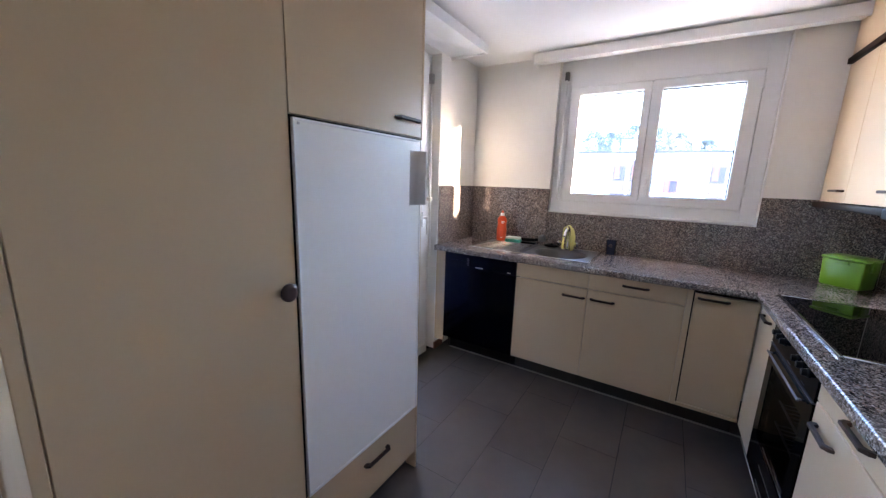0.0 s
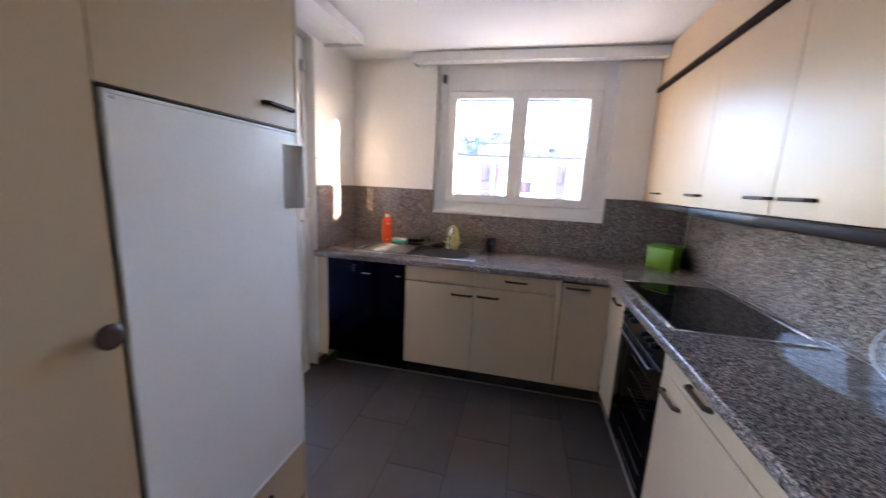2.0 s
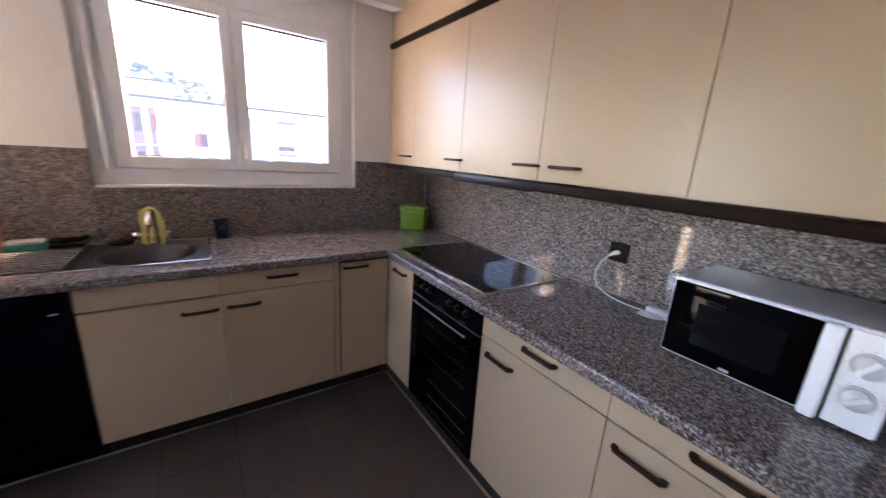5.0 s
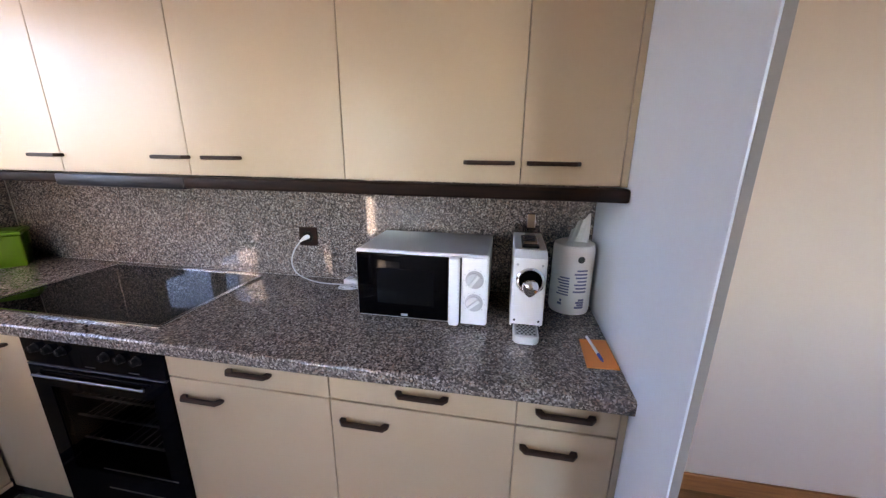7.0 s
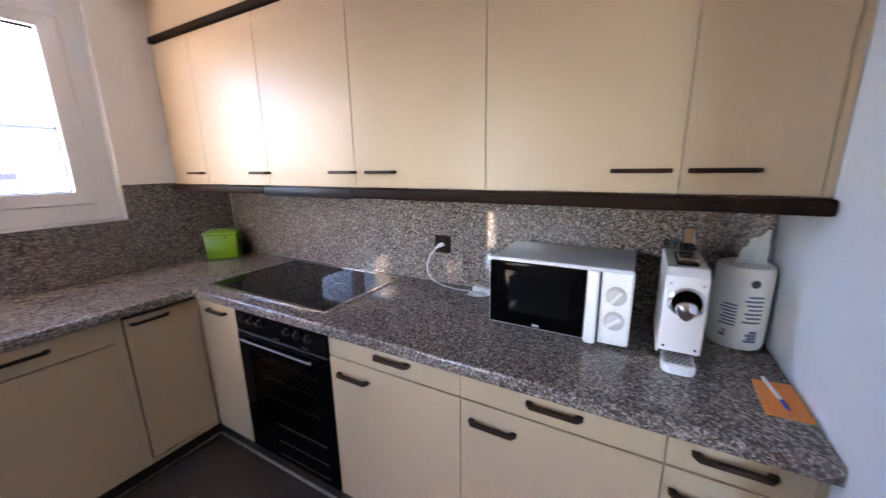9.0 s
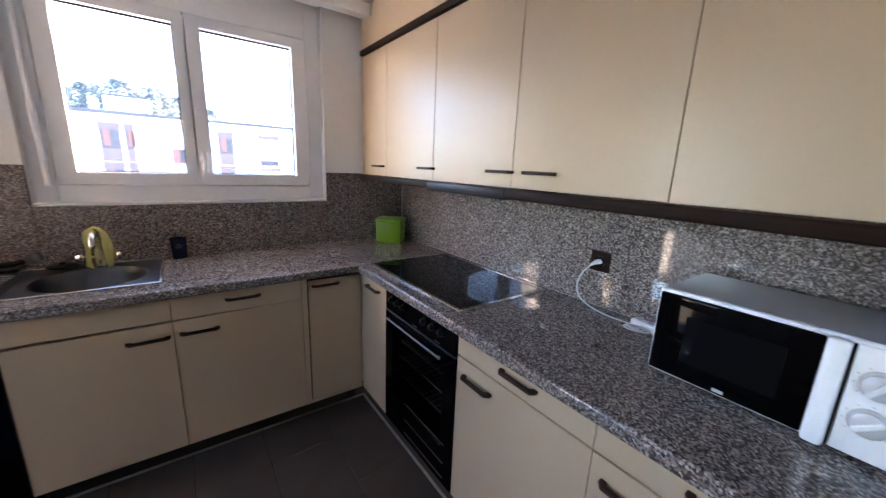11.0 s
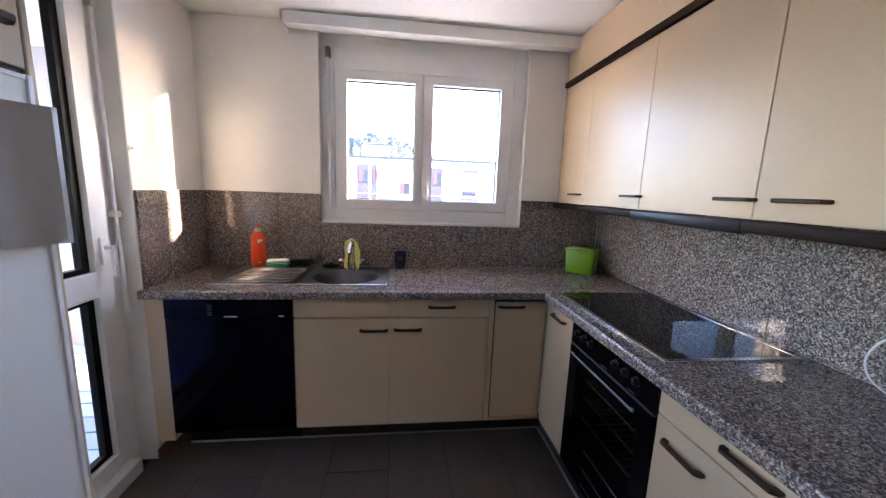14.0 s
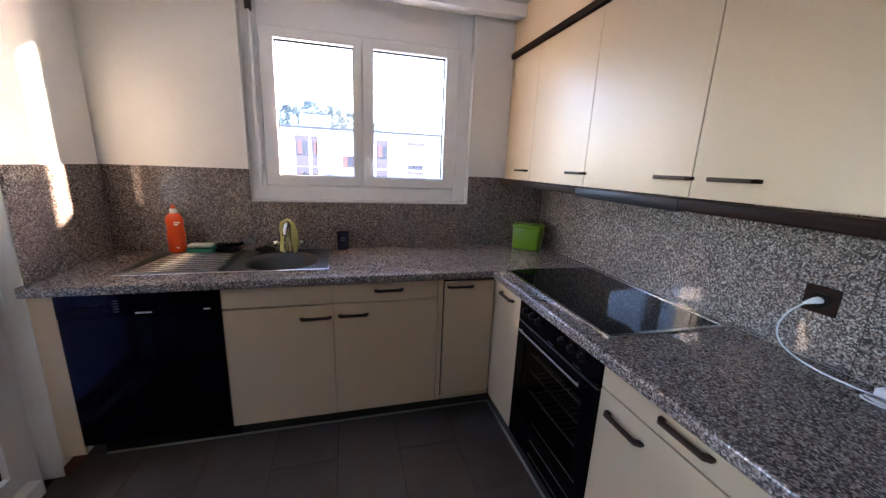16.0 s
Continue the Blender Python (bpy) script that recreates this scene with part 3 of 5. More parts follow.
G = 0.0009
xs = [XL + 0.002, -0.613, OX0]
pieces = [(a + G, b - G, YW, YW + 0.016, TOP, H1) for a, b in zip(xs, xs[1:])]
xs = [OX0, 0.074, 0.393, 0.70, OX1]
pieces += [(a + G, b - G, YW, YW + 0.016, TOP, OZ0 - 0.002) for a, b in zip(xs, xs[1:])]
xs = [OX1, 1.114, XR - 0.001]
pieces += [(a + G, b - G, YW, YW + 0.016, TOP, H1) for a, b in zip(xs, xs[1:])]
splash("splashback_window", "polished speckled granite slabs below and beside the window", [p for p in pieces])
splash("splashback_side", "polished speckled granite slab on the balcony-door side", [(XL, XL + 0.014, 3.026, YW - 0.002, TOP, H1)])
ys = [0.834, 1.633, 1.884, 2.365, 3.05, YW - 0.002]
splash("splashback_cooker", "polished speckled granite slabs behind the hob", [(XR, XR + 0.018, a + G, b - G, TOP, 1.40) for a, b in zip(ys, ys[1:])])

# ---- wall units ----
WRUN = "wall units above the worktop"
U0, U1 = 1.357, 2.092
for y0, y1, hs, lab in ((0.852, 1.122, 1.034, "narrow cream wall unit with one door"), (1.122, 1.656, 1.212, "cream wall unit with one wide door"),
                        (1.656, 2.212, 2.082, "cream wall unit with one wide door"), (2.212, 2.745, 2.275, "cream wall unit with one door over the extractor"),
                        (2.745, 3.25, 2.80, "cream wall unit with one door"), (3.25, YW - 0.004, 3.345, "narrow cream wall unit in the corner")):
    u = thing("wall_cabinet", (UX, (y0 + y1) / 2, U0), lab, "cabinet", WRUN)
    part("body", cuboid(UX + 0.0195, XR - 0.001, y0 + 0.0005, y1 - 0.0005, U0 + 0.045, U1), CREAM_EDGE, u)
    front(u, "door", y0, y1, U0, U1, UX, "y", -1, (hs, 1.417))
u = thing("wall_unit_end_panel", (1.37, 0.842, 1.33), "cream end panel closing the wall units", "panel")
part("panel", cuboid(UX - 0.001, XR - 0.001, 0.8335, 0.851, U0, CEILING - 0.002, 0.001, 1), CREAM, u)
top_box = thing("ceiling_filler", (UX, 2.2, 2.13), "cream filler board between wall units and ceiling", "panel")
part("board", cuboid(UX, UX + 0.018, 0.852, YW - 0.002, 2.128, CEILING - 0.006), CREAM, top_box)
part("cornice", cuboid(UX - 0.016, UX + 0.02, 0.834, YW - 0.004, U1 + 0.003, 2.126, 0.003), BROWN, top_box, "dark brown wooden strip")
rail = thing("light_rail", (UX, 2.2, 1.315), "dark brown wooden rail along the wall units' underside", "trim")
part("rail", cuboid(UX - 0.04, UX + 0.012, 0.8335, 2.209, 1.318, U0 - 0.002, 0.007, 3), BROWN, rail, smooth=True)
part("rail", cuboid(UX - 0.028, UX + 0.012, 2.748, YW - 0.002, 1.322, U0 - 0.002, 0.005, 3), BROWN, rail, smooth=True)
HOODM = vary("hood_metal", (0.018, 0.018, 0.023), 0.1, 9.0, rough=0.36, metal=0.4, spec=0.2)
hood = thing("extractor_hood", (1.37, 2.48, 1.31), "slim built-in extractor with a dark glossy front below the wall unit", "extractor")
part("front", cuboid(UX - 0.036, UX + 0.012, 2.212, 2.745, 1.312, U0 - 0.002, 0.006, 3), HOODM, hood, "dark glossy pull-out front", smooth=True)
part("filter", cuboid(UX + 0.014, XR - 0.02, 2.214, 2.743, 1.335, 1.352), HOODM, hood)
under = bmesh.new()
cuboid(UX + 0.014, XR - 0.002, 0.852, 2.21, 1.372, 1.39, bm=under)
cuboid(UX + 0.014, XR - 0.002, 2.748, YW - 0.004, 1.372, 1.39, bm=under)
part("underside", under, BROWN, rail)

# ---- tall units and refrigerator ----
TRUN = "tall units opposite the cooker"
TX = -1.04
u = thing("tall_cabinet", (TALL, 1.02, 0), "tall cream larder cabinet with one full-height door and a round knob", "cabinet", TRUN)
part("body", cuboid(TX, TALL - 0.0195, 0.758, 1.2865, 0.09, CEILING - 0.004), CREAM_EDGE, u)
part("side_panel", cuboid(TX, TALL, 0.733, 0.7565, 0.0, CEILING - 0.002, 0.0015, 1), CREAM, u)
part("plinth", cuboid(TALL - 0.07, TALL - 0.055, 0.758, 1.287, 0.0, 0.09), PLINTH, u)
d = front(u, "door", 0.758, 1.288, 0.092, CEILING - 0.006, TALL, "y", 1)
part("knob", lathe([(0.010, 0.0006), (0.010, 0.012), (0.022, 0.016), (0.0265, 0.022), (0.0265, 0.028), (0.022, 0.033), (0.012, 0.0345)], (TALL, 1.248, 1.08), 32, "x"), KNOB, d, "round dark brown knob", smooth=True)

u = thing("fridge_cabinet", (TALL, 1.61, 0), "tall cream cabinet housing the built-in refrigerator", "cabinet", TRUN)
bm = cuboid(TX, TALL - 0.0195, 1.2885, 1.3045, 0.09, CEILING - 0.004)
cuboid(TX, TALL - 0.0195, 1.3045, 1.901, 0.09, 0.34, bm=bm)
cuboid(TX, TALL - 0.0195, 1.3045, 1.901, 1.572, CEILING - 0.004, bm=bm)
part("body", bm, CREAM_EDGE, u)
part("side_panel", cuboid(TX, TALL + 0.001, 1.9015, 1.913, 0.0, CEILING - 0.002, 0.0015, 1), CREAM, u)
part("plinth", cuboid(TALL - 0.07, TALL - 0.055, 1.289, 1.901, 0.0, 0.09), PLINTH, u)
front(u, "upper_door", 1.288, 1.901, 1.571, CEILING - 0.006, TALL, "y", 1, (1.805, 1.632))
front(u, "drawer", 1.290, 1.901, 0.092, 0.340, TALL, "y", 1, (1.626, 0.268))
fr = thing("refrigerator", (TALL, 1.61, 0.345), "white built-in refrigerator with a flat panel door", "refrigerator")
part("cabinet_box", cuboid(TX + 0.02, TALL - 0.022, 1.306, 1.899, 0.343, 1.568), WHITE, fr)
# black strips set behind the left and top gaps as their shade
bm = bmesh.new()
for a, b_, c, e in ((1.290, 1.296, 0.342, 1.570), (1.296, 1.9, 1.563, 1.570)):
    cuboid(TALL - 0.0195, TALL - 0.004, a, b_, c, e, bm=bm)
part("gasket", bm, BLACKM, fr, "black strips standing in for shade in the door gaps")
fd = part("door", cuboid(TALL - 0.018, TALL + 0.004, 1.297, 1.897, 0.347, 1.561, 0.004), FRIDGE, fr)
bm = bmesh.new()
for a, b_, c, e in ((1.2965, 1.303, 0.344, 1.5625), (1.891, 1.901, 0.344, 1.564), (1.303, 1.891, 0.344, 0.356), (1.303, 1.891, 1.5545, 1.5625)):
    cuboid(TALL - 0.016, TALL + 0.007, a, b_, c, e, 0.0015, 1, bm=bm)
part("trim_frame", bm, PVC, fd, "thin white trim frame")
bm = prism([(TALL + 0.0045, 1.822), (TALL + 0.0055, 1.822), (TALL + 0.008, 1.845), (TALL + 0.014, 1.866), (TALL + 0.024, 1.883), (TALL + 0.034, 1.892), (TALL + 0.034, 1.901), (TALL + 0.0045, 1.901)], 1.302, 1.518, 2, 0.0006)
part("handle", bm, GREYPL, fd, "pale grey wedge-shaped grip", smooth=True)
bm = lathe([(0.004, 0), (0.004, 0.002)], (TALL + 0.0072, 1.312, 1.548), 12, "x")
part("screw_cap", bm, GREYPL, fd)

# ---- appliances ----
LIGHTMARK = vary("pale_print", (0.55, 0.55, 0.56), 0.05, 30.0, rough=0.5)
# black front; base and specular tint carry a painted blue sky sheen
DWB = vary("black_enamel", (0.0007, 0.0009, 0.0025), 0.1, 6.0, rough=0.12, spec=0.11)
for node in DWB.node_tree.nodes:
    if node.type == "BSDF_PRINCIPLED":
        node.inputs["Specular Tint"].default_value = (0.28, 0.42, 1.0, 1.0)
dw = thing("dishwasher", (-0.666, FY, 0), "black built-in dishwasher with a glossy front", "dishwasher")
part("body", cuboid(-0.955, -0.377, FY + 0.0185, YW - 0.03, 0.15, UNDER - 0.004), BLACKM, dw)
part("door", cuboid(-0.961, -0.371, FY - 0.004, FY + 0.018, 0.145, 0.748, 0.003), DWB, dw)
cp = part("control_panel", cuboid(-0.961, -0.371, FY - 0.006, FY + 0.018, 0.751, UNDER - 0.003, 0.003), DWB, dw)
for i in range(6):
    part("button", cuboid(-0.90 + 0.022 * i, -0.885 + 0.022 * i, FY - 0.009, FY - 0.0065, 0.797, 0.806, 0.001, 1), BLACKM, cp)
bm = bmesh.new()
for i in range(5):
    cuboid(-0.765, -0.745, FY - 0.0072, FY - 0.0064, 0.772 + 0.012 * i, 0.776 + 0.012 * i, bm=bm)
part("indicator_marks", bm, DIM, cp)
part("badge", cuboid(-0.69, -0.63, FY - 0.0075, FY - 0.0064, 0.762, 0.768), LIGHTMARK, cp, "small pale printed mark")
part("badge", cuboid(-0.435, -0.41, FY - 0.0075, FY - 0.0064, 0.764, 0.770), LIGHTMARK, cp, "small pale printed mark")
part("kick_plate", cuboid(-0.961, -0.371, FY + 0.121, FY + 0.135, 0.004, 0.149), BLACKM, dw)

HOODM2 = vary("dark_steel", (0.15, 0.15, 0.16), 0.1, 14.0, rough=0.34, metal=1.0)
OY0, OY1 = 2.158, 2.720
ov = thing("oven", (FX, 2.44, 0), "black built-in oven with knobs, bar handle and dark glass door", "oven")
bm = bmesh.new()
cuboid(FX + 0.02, XR - 0.03, OY0 + 0.002, OY0 + 0.06, BASE, UNDER - 0.004, bm=bm)
cuboid(FX + 0.02, XR - 0.03, OY1 - 0.06, OY1 - 0.002, BASE, UNDER - 0.004, bm=bm)
cuboid(FX + 0.02, XR - 0.03, OY0 + 0.06, OY1 - 0.06, 0.70, UNDER - 0.004, bm=bm)
cuboid(FX + 0.02, XR - 0.03, OY0 + 0.06, OY1 - 0.06, BASE, 0.30, bm=bm)
cuboid(XR - 0.10, XR - 0.03, OY0 + 0.06, OY1 - 0.06, 0.30, 0.70, bm=bm)
part("body", bm, BLACKM, ov)
fa = part("control_panel", cuboid(FX - 0.004, FX + 0.018, OY0 + 0.002, OY1 - 0.002, 0.748, UNDER - 0.003, 0.003), BLACK, ov)
for ky in (2.655, 2.60, 2.545, 2.375, 2.315, 2.255):
    k = part("knob", lathe([(0.016, -0.0045), (0.016, -0.008), (0.013, -0.010), (0.012, -0.021), (0.010, -0.023)], (FX, ky, 0.808), 24, "x"), BLACKM, fa, smooth=True)
    part("pointer", cuboid(FX - 0.0242, FX - 0.0232, ky - 0.0012, ky + 0.0012, 0.808, 0.819), DIM, fa)
for y in (2.45, 2.28):
    part("printed_mark", cuboid(FX - 0.0052, FX - 0.0043, y - 0.02, y + 0.02, 0.757, 0.760), DIM, fa)
part("trim_strip", cuboid(FX - 0.008, FX + 0.01, OY0 + 0.006, OY1 - 0.006, 0.7405, 0.7455, 0.002, 1), HOODM, ov)
bm = bmesh.new()
for a, b_, c, e in ((OY0 + 0.003, OY0 + 0.075, 0.15, 0.735), (OY1 - 0.075, OY1 - 0.003, 0.15, 0.735), (OY0 + 0.075, OY1 - 0.075, 0.15, 0.315), (OY0 + 0.075, OY1 - 0.075, 0.66, 0.735)):
    cuboid(FX - 0.004, FX + 0.018, a, b_, c, e, bm=bm)
bmesh.ops.remove_doubles(bm, verts=bm.verts, dist=1e-5)
od = part("door", bm, BLACK, ov)
part("door_glass", cuboid(FX - 0.002, FX + 0.002, OY0 + 0.074, OY1 - 0.074, 0.314, 0.661), SMOKED, od, "tinted oven glass")
bm = sweep([(FX - 0.017, OY0 + 0.085, 0.707), (FX - 0.017, OY1 - 0.03, 0.707)], 0.0042, 14)
for y in (OY0 + 0.10, OY1 - 0.045):
    cuboid(FX - 0.017, FX - 0.0045, y - 0.005, y + 0.005, 0.703, 0.710, 0.002, 1, bm=bm)
part("handle", bm, HOODM2, od, "slim steel bar handle", smooth=True)
for rz in (0.40, 0.50, 0.585):
    bm = sweep([(FX + 0.05, OY0 + 0.065, rz), (FX + 0.05, OY1 - 0.065, rz)], 0.004, 8)
    sweep([(XR - 0.13, OY0 + 0.065, rz), (XR - 0.13, OY1 - 0.065, rz)], 0.003, 8, bm=bm)
    for i in range(12):
        y = OY0 + 0.09 + i * 0.0345
        sweep([(FX + 0.05, y, rz + 0.002), (XR - 0.13, y, rz + 0.002)], 0.0018, 6, bm=bm)
    part("rack", bm, HOODM2, ov, "dull steel wire rack", smooth=True)
bm = bmesh.new()
for z in (0.335, 0.248, 0.178):
    cuboid(FX - 0.0062, FX - 0.0042, OY0 + 0.05, OY1 - 0.20, z, z + 0.0035, bm=bm)
part("door_trim", bm, HOODM2, od, "thin steel trim lines")
part("plinth", cuboid(FX + 0.06, FX + 0.075, OY0 - 0.001, OY1 + 0.001, 0.004, BASE), PLINTH, ov)

BRIGHT = vary("polished_steel", (0.80, 0.80, 0.81), 0.04, 12.0, rough=0.16, metal=1.0)
HX0, HX1, HY0, HY1 = 0.988, 1.487, 2.198, 2.976
hob = thing("ceramic_hob", (1.23, 2.58, TOP), "black ceramic glass hob in a steel frame set in the granite", "hob")
part("glass_plate", cuboid(HX0 + 0.012, HX1 - 0.012, HY0 + 0.012, HY1 - 0.012, TOP + 0.0008, TOP + 0.0062), CERAN, hob)
bm = bmesh.new()
for a, b_, c, e in ((HX0, HX0 + 0.014, HY0, HY1), (HX1 - 0.014, HX1, HY0, HY1), (HX0 + 0.014, HX1 - 0.014, HY0, HY0 + 0.014), (HX0 + 0.014, HX1 - 0.014, HY1 - 0.014, HY1)):
    cuboid(a, b_, c, e, TOP + 0.0006, TOP + 0.0085, 0.002, 2, bm=bm)
part("frame", bm, BRIGHT, hob, "polished steel edge frame", smooth=True)

# ---- sink ----
SKX0, SKX1, SKY0, SKY1, SKZ = -0.80, 0.092, 3.096, 3.552, TOP + 0.005
# same steel as the rim; the bowl's shade is put into a darker colour
BOWL = vary("shaded_bowl_steel", (0.17, 0.17, 0.175), 0.1, 12.0, rough=0.34, metal=1.0)
sink = thing("sink", (-0.35, 3.32, TOP), "stainless steel sink with a round bowl and ribbed drainer", "sink")
bm = bmesh.new()
n, r0 = 64, 0.186
cx0, cx1 = -0.372, SKX1
hole_ring, rim = [], []
for i in range(n):
    a = 2 * math.pi * (i + 0.5) / n
    c, s = math.cos(a), math.sin(a)
    hole_ring.append(bm.verts.new((BX + r0 * c, BY + r0 * s, SKZ - 0.002)))
    k = min(((cx1 - BX) if c > 0 else (cx0 - BX)) / c if abs(c) > 1e-6 else 9, ((SKY1 - BY) if s > 0 else (SKY0 - BY)) / s if abs(s) > 1e-6 else 9)
    rim.append(bm.verts.new((BX + k * c, BY + k * s, SKZ)))
for i in range(n):
    j = (i + 1) % n
    bm.faces.new((hole_ring[i], hole_ring[j], rim[j], rim[i]))
prev = hole_ring
for q, h in ((0.182, -0.008), (0.177, -0.03), (0.172, -0.10), (0.153, -0.135), (0.10, -0.15), (0.03, -0.156)):
    row = [bm.verts.new((BX + q * math.cos(2 * math.pi * (i + 0.5) / n), BY + q * math.sin(2 * math.pi * (i + 0.5) / n), SKZ + h)) for i in range(n)]
    for i in range(n):
        j = (i + 1) % n
        bm.faces.new((row[i], row[j], prev[j], prev[i]))
    prev = row
bm.faces.new(prev)
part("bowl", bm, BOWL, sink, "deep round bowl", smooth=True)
part("waste", lathe([(0.034, 0.0), (0.034, 0.003), (0.024, 0.003), (0.02, 0.001)], (BX, BY, SKZ - 0.155), 32), CHROME, sink, smooth=True)
# one steel in two tones: lit ribs, shaded plate painted dark between them
RIB = vary("rib_steel", (0.33, 0.315, 0.30), 0.05, 12.0, rough=0.19, metal=1.0)
SHADED_STEEL = vary("shaded_drainer_steel", (0.075, 0.075, 0.08), 0.12, 14.0, rough=0.4, metal=1.0)
part("drainer", cuboid(SKX0, cx0 + 0.0005, SKY0, SKY1, TOP + 0.0008, SKZ, 0.0015, 2), SHADED_STEEL, sink)
bm = bmesh.new()
for a, b_, c, e in ((SKX0, SKX1, SKY0 - 0.002, SKY0 + 0.007), (SKX0, SKX1, SKY1 - 0.007, SKY1 + 0.002), (SKX1 - 0.007, SKX1 + 0.002, SKY0, SKY1)):
    cuboid(a, b_, c, e, TOP + 0.0006, SKZ + 0.003, 0.0018, 2, bm=bm)
part("raised_rim", bm, BRIGHT, sink, smooth=True)
for i in range(10):
    y = 3.135 + i * 0.0355
    bm = sweep([(-0.765 + 0.004 * i, y, SKZ), (-0.755 + 0.004 * i, y, SKZ + 0.003), (-0.42 - 0.0 * i, y, SKZ + 0.003), (-0.405, y, SKZ)], [0.002, 0.008, 0.008, 0.002], 12, flat=0.55)
    part("drainer_rib", bm, RIB, sink, smooth=True)

# ---- tap and cloth ----
TX0, TY0 = -0.146, 3.505
tap = thing("tap", (TX0, TY0, SKZ), "chromed kitchen tap with two knobs and an arched spout", "tap")
part("base", lathe([(0.026, 0), (0.026, 0.006), (0.019, 0.012), (0.017, 0.07), (0.014, 0.085)], (TX0, TY0, SKZ), 28), CHROME, tap, smooth=True)
sp = curve_points([(TX0, TY0, SKZ + 0.08), (TX0, TY0 - 0.005, SKZ + 0.13), (TX0, TY0 - 0.04, SKZ + 0.165), (TX0, TY0 - 0.095, SKZ + 0.155), (TX0, TY0 - 0.125, SKZ + 0.115)], 6)
part("spout", sweep(sp, 0.0125, 16, up=(1, 0, 0)), CHROME, tap, smooth=True)
for s in (-1, 1):
    part("knob", lathe([(0.008, 0.012 * s), (0.008, 0.052 * s), (0.018, 0.054 * s), (0.022, 0.064 * s), (0.016, 0.078 * s)], (TX0, TY0, SKZ + 0.045), 20, "x"), CHROME, tap, "chrome cross knob", smooth=True)
CLOTH = vary("yellow_green_cloth", (0.82, 0.76, 0.30), 0.12, 25.0, rough=0.9, fine=0.6)
bm = bmesh.new()
prof = curve_points([(-0.047, 0.005), (-0.047, 0.06), (-0.045, 0.12), (-0.033, 0.168), (0.0, 0.188), (0.033, 0.168), (0.045, 0.12), (0.047, 0.06), (0.046, -0.002)], 5)
prof = [(p[0], p[1]) for p in prof]
grid = []
for i, (dx, dz) in enumerate(prof):
    row = []
    for j in range(9):
        f = j / 8
        y = TY0 - 0.075 + 0.075 * f + 0.006 * math.sin(i * 0.5)
        w = 0.005 * math.sin(f * 9 + i * 0.35)
        row.append(bm.verts.new((TX0 + dx * (0.46 + 0.56 * f) - 0.13 * (y - TY0) + w * (1 if dx > 0 else -1), y, SKZ + dz + 0.003 * math.sin(f * 7 + i))))
    grid.append(row)
for a, b_ in zip(grid, grid[1:]):
    for j in range(8):
        bm.faces.new((a[j], a[j + 1], b_[j + 1], b_[j]))
bmesh.ops.solidify(bm, geom=bm.faces[:], thickness=0.010)
solo("dish_cloth", bm, CLOTH, "yellow-green cleaning cloth draped over the tap", "cloth", smooth=True)

# ---- things by the sink ----
ORANGE = vary("orange_plastic", (0.82, 0.075, 0.014), 0.06, 20.0, rough=0.34)
REDCAP = vary("red_cap", (0.72, 0.07, 0.02), 0.05, 20.0, rough=0.35)
bt = thing("detergent_bottle", (-0.713, 3.525, SKZ), "orange dish-soap squeeze bottle with a white and red cap", "bottle")
bm = lathe([(0.036, 0), (0.043, 0.004), (0.045, 0.02), (0.046, 0.09), (0.041, 0.115), (0.041, 0.135), (0.044, 0.155), (0.040, 0.172), (0.026, 0.188), (0.015, 0.193)], (0, 0, 0), 36)
bmesh.ops.scale(bm, vec=(0.96, 0.62, 1.12), verts=bm.verts)
bmesh.ops.translate(bm, vec=(-0.713, 3.525, SKZ), verts=bm.verts)
part("body", bm, ORANGE, bt, smooth=True)
part("collar", lathe([(0.017, 0.2155), (0.018, 0.219), (0.017, 0.236), (0.012, 0.240)], (-0.713, 3.525, SKZ), 24), PVC, bt, "white collar", smooth=True)
part("cap", lathe([(0.010, 0.239), (0.010, 0.250), (0.0075, 0.258), (0.004, 0.260)], (-0.713, 3.525, SKZ), 20), REDCAP, bt, "red nozzle cap", smooth=True)
bm = cuboid(-0.706, -0.676, 3.4935, 3.4955, SKZ + 0.164, SKZ + 0.171, 0.0005, 1)
cuboid(-0.706, -0.688, 3.4935, 3.4955, SKZ + 0.153, SKZ + 0.160, 0.0005, 1, bm=bm)
part("label_mark", bm, PVC, bt, "small white label mark")
part("label_mark", cuboid(-0.706, -0.692, 3.4932, 3.4950, SKZ + 0.028, SKZ + 0.034, 0.0005, 1), PVC, bt, "small white label mark")

GREEN = vary("teal_scourer", (0.01, 0.26, 0.20), 0.25, 60.0, rough=0.95, fine=0.8)
FOAM = vary("pale_foam", (0.72, 0.68, 0.58), 0.12, 60.0, rough=0.95, fine=0.8)
spg = thing("sponge", (-0.595, 3.515, SKZ), "teal scouring sponge with a pale foam side", "sponge")
part("scourer", cuboid(-0.660, -0.533, 3.478, 3.550, SKZ + 0.0035, SKZ + 0.030, 0.006, 3), GREEN, spg, smooth=True)
part("foam", cuboid(-0.655, -0.538, 3.481, 3.547, SKZ + 0.0305, SKZ + 0.048, 0.007, 3), FOAM, spg, smooth=True)
br = thing("dish_brush", (-0.43, 3.53, SKZ), "dark dish brush with a grey cup-shaped head", "brush")
part("handle", sweep(curve_points([(-0.525, 3.535, SKZ + 0.0325), (-0.47, 3.53, SKZ + 0.034), (-0.42, 3.53, SKZ + 0.038), (-0.385, 3.53, SKZ + 0.048)], 5), [0.014] * 6 + [0.013] * 4 + [0.012] * 6, 12), BLACKM, br, smooth=True)
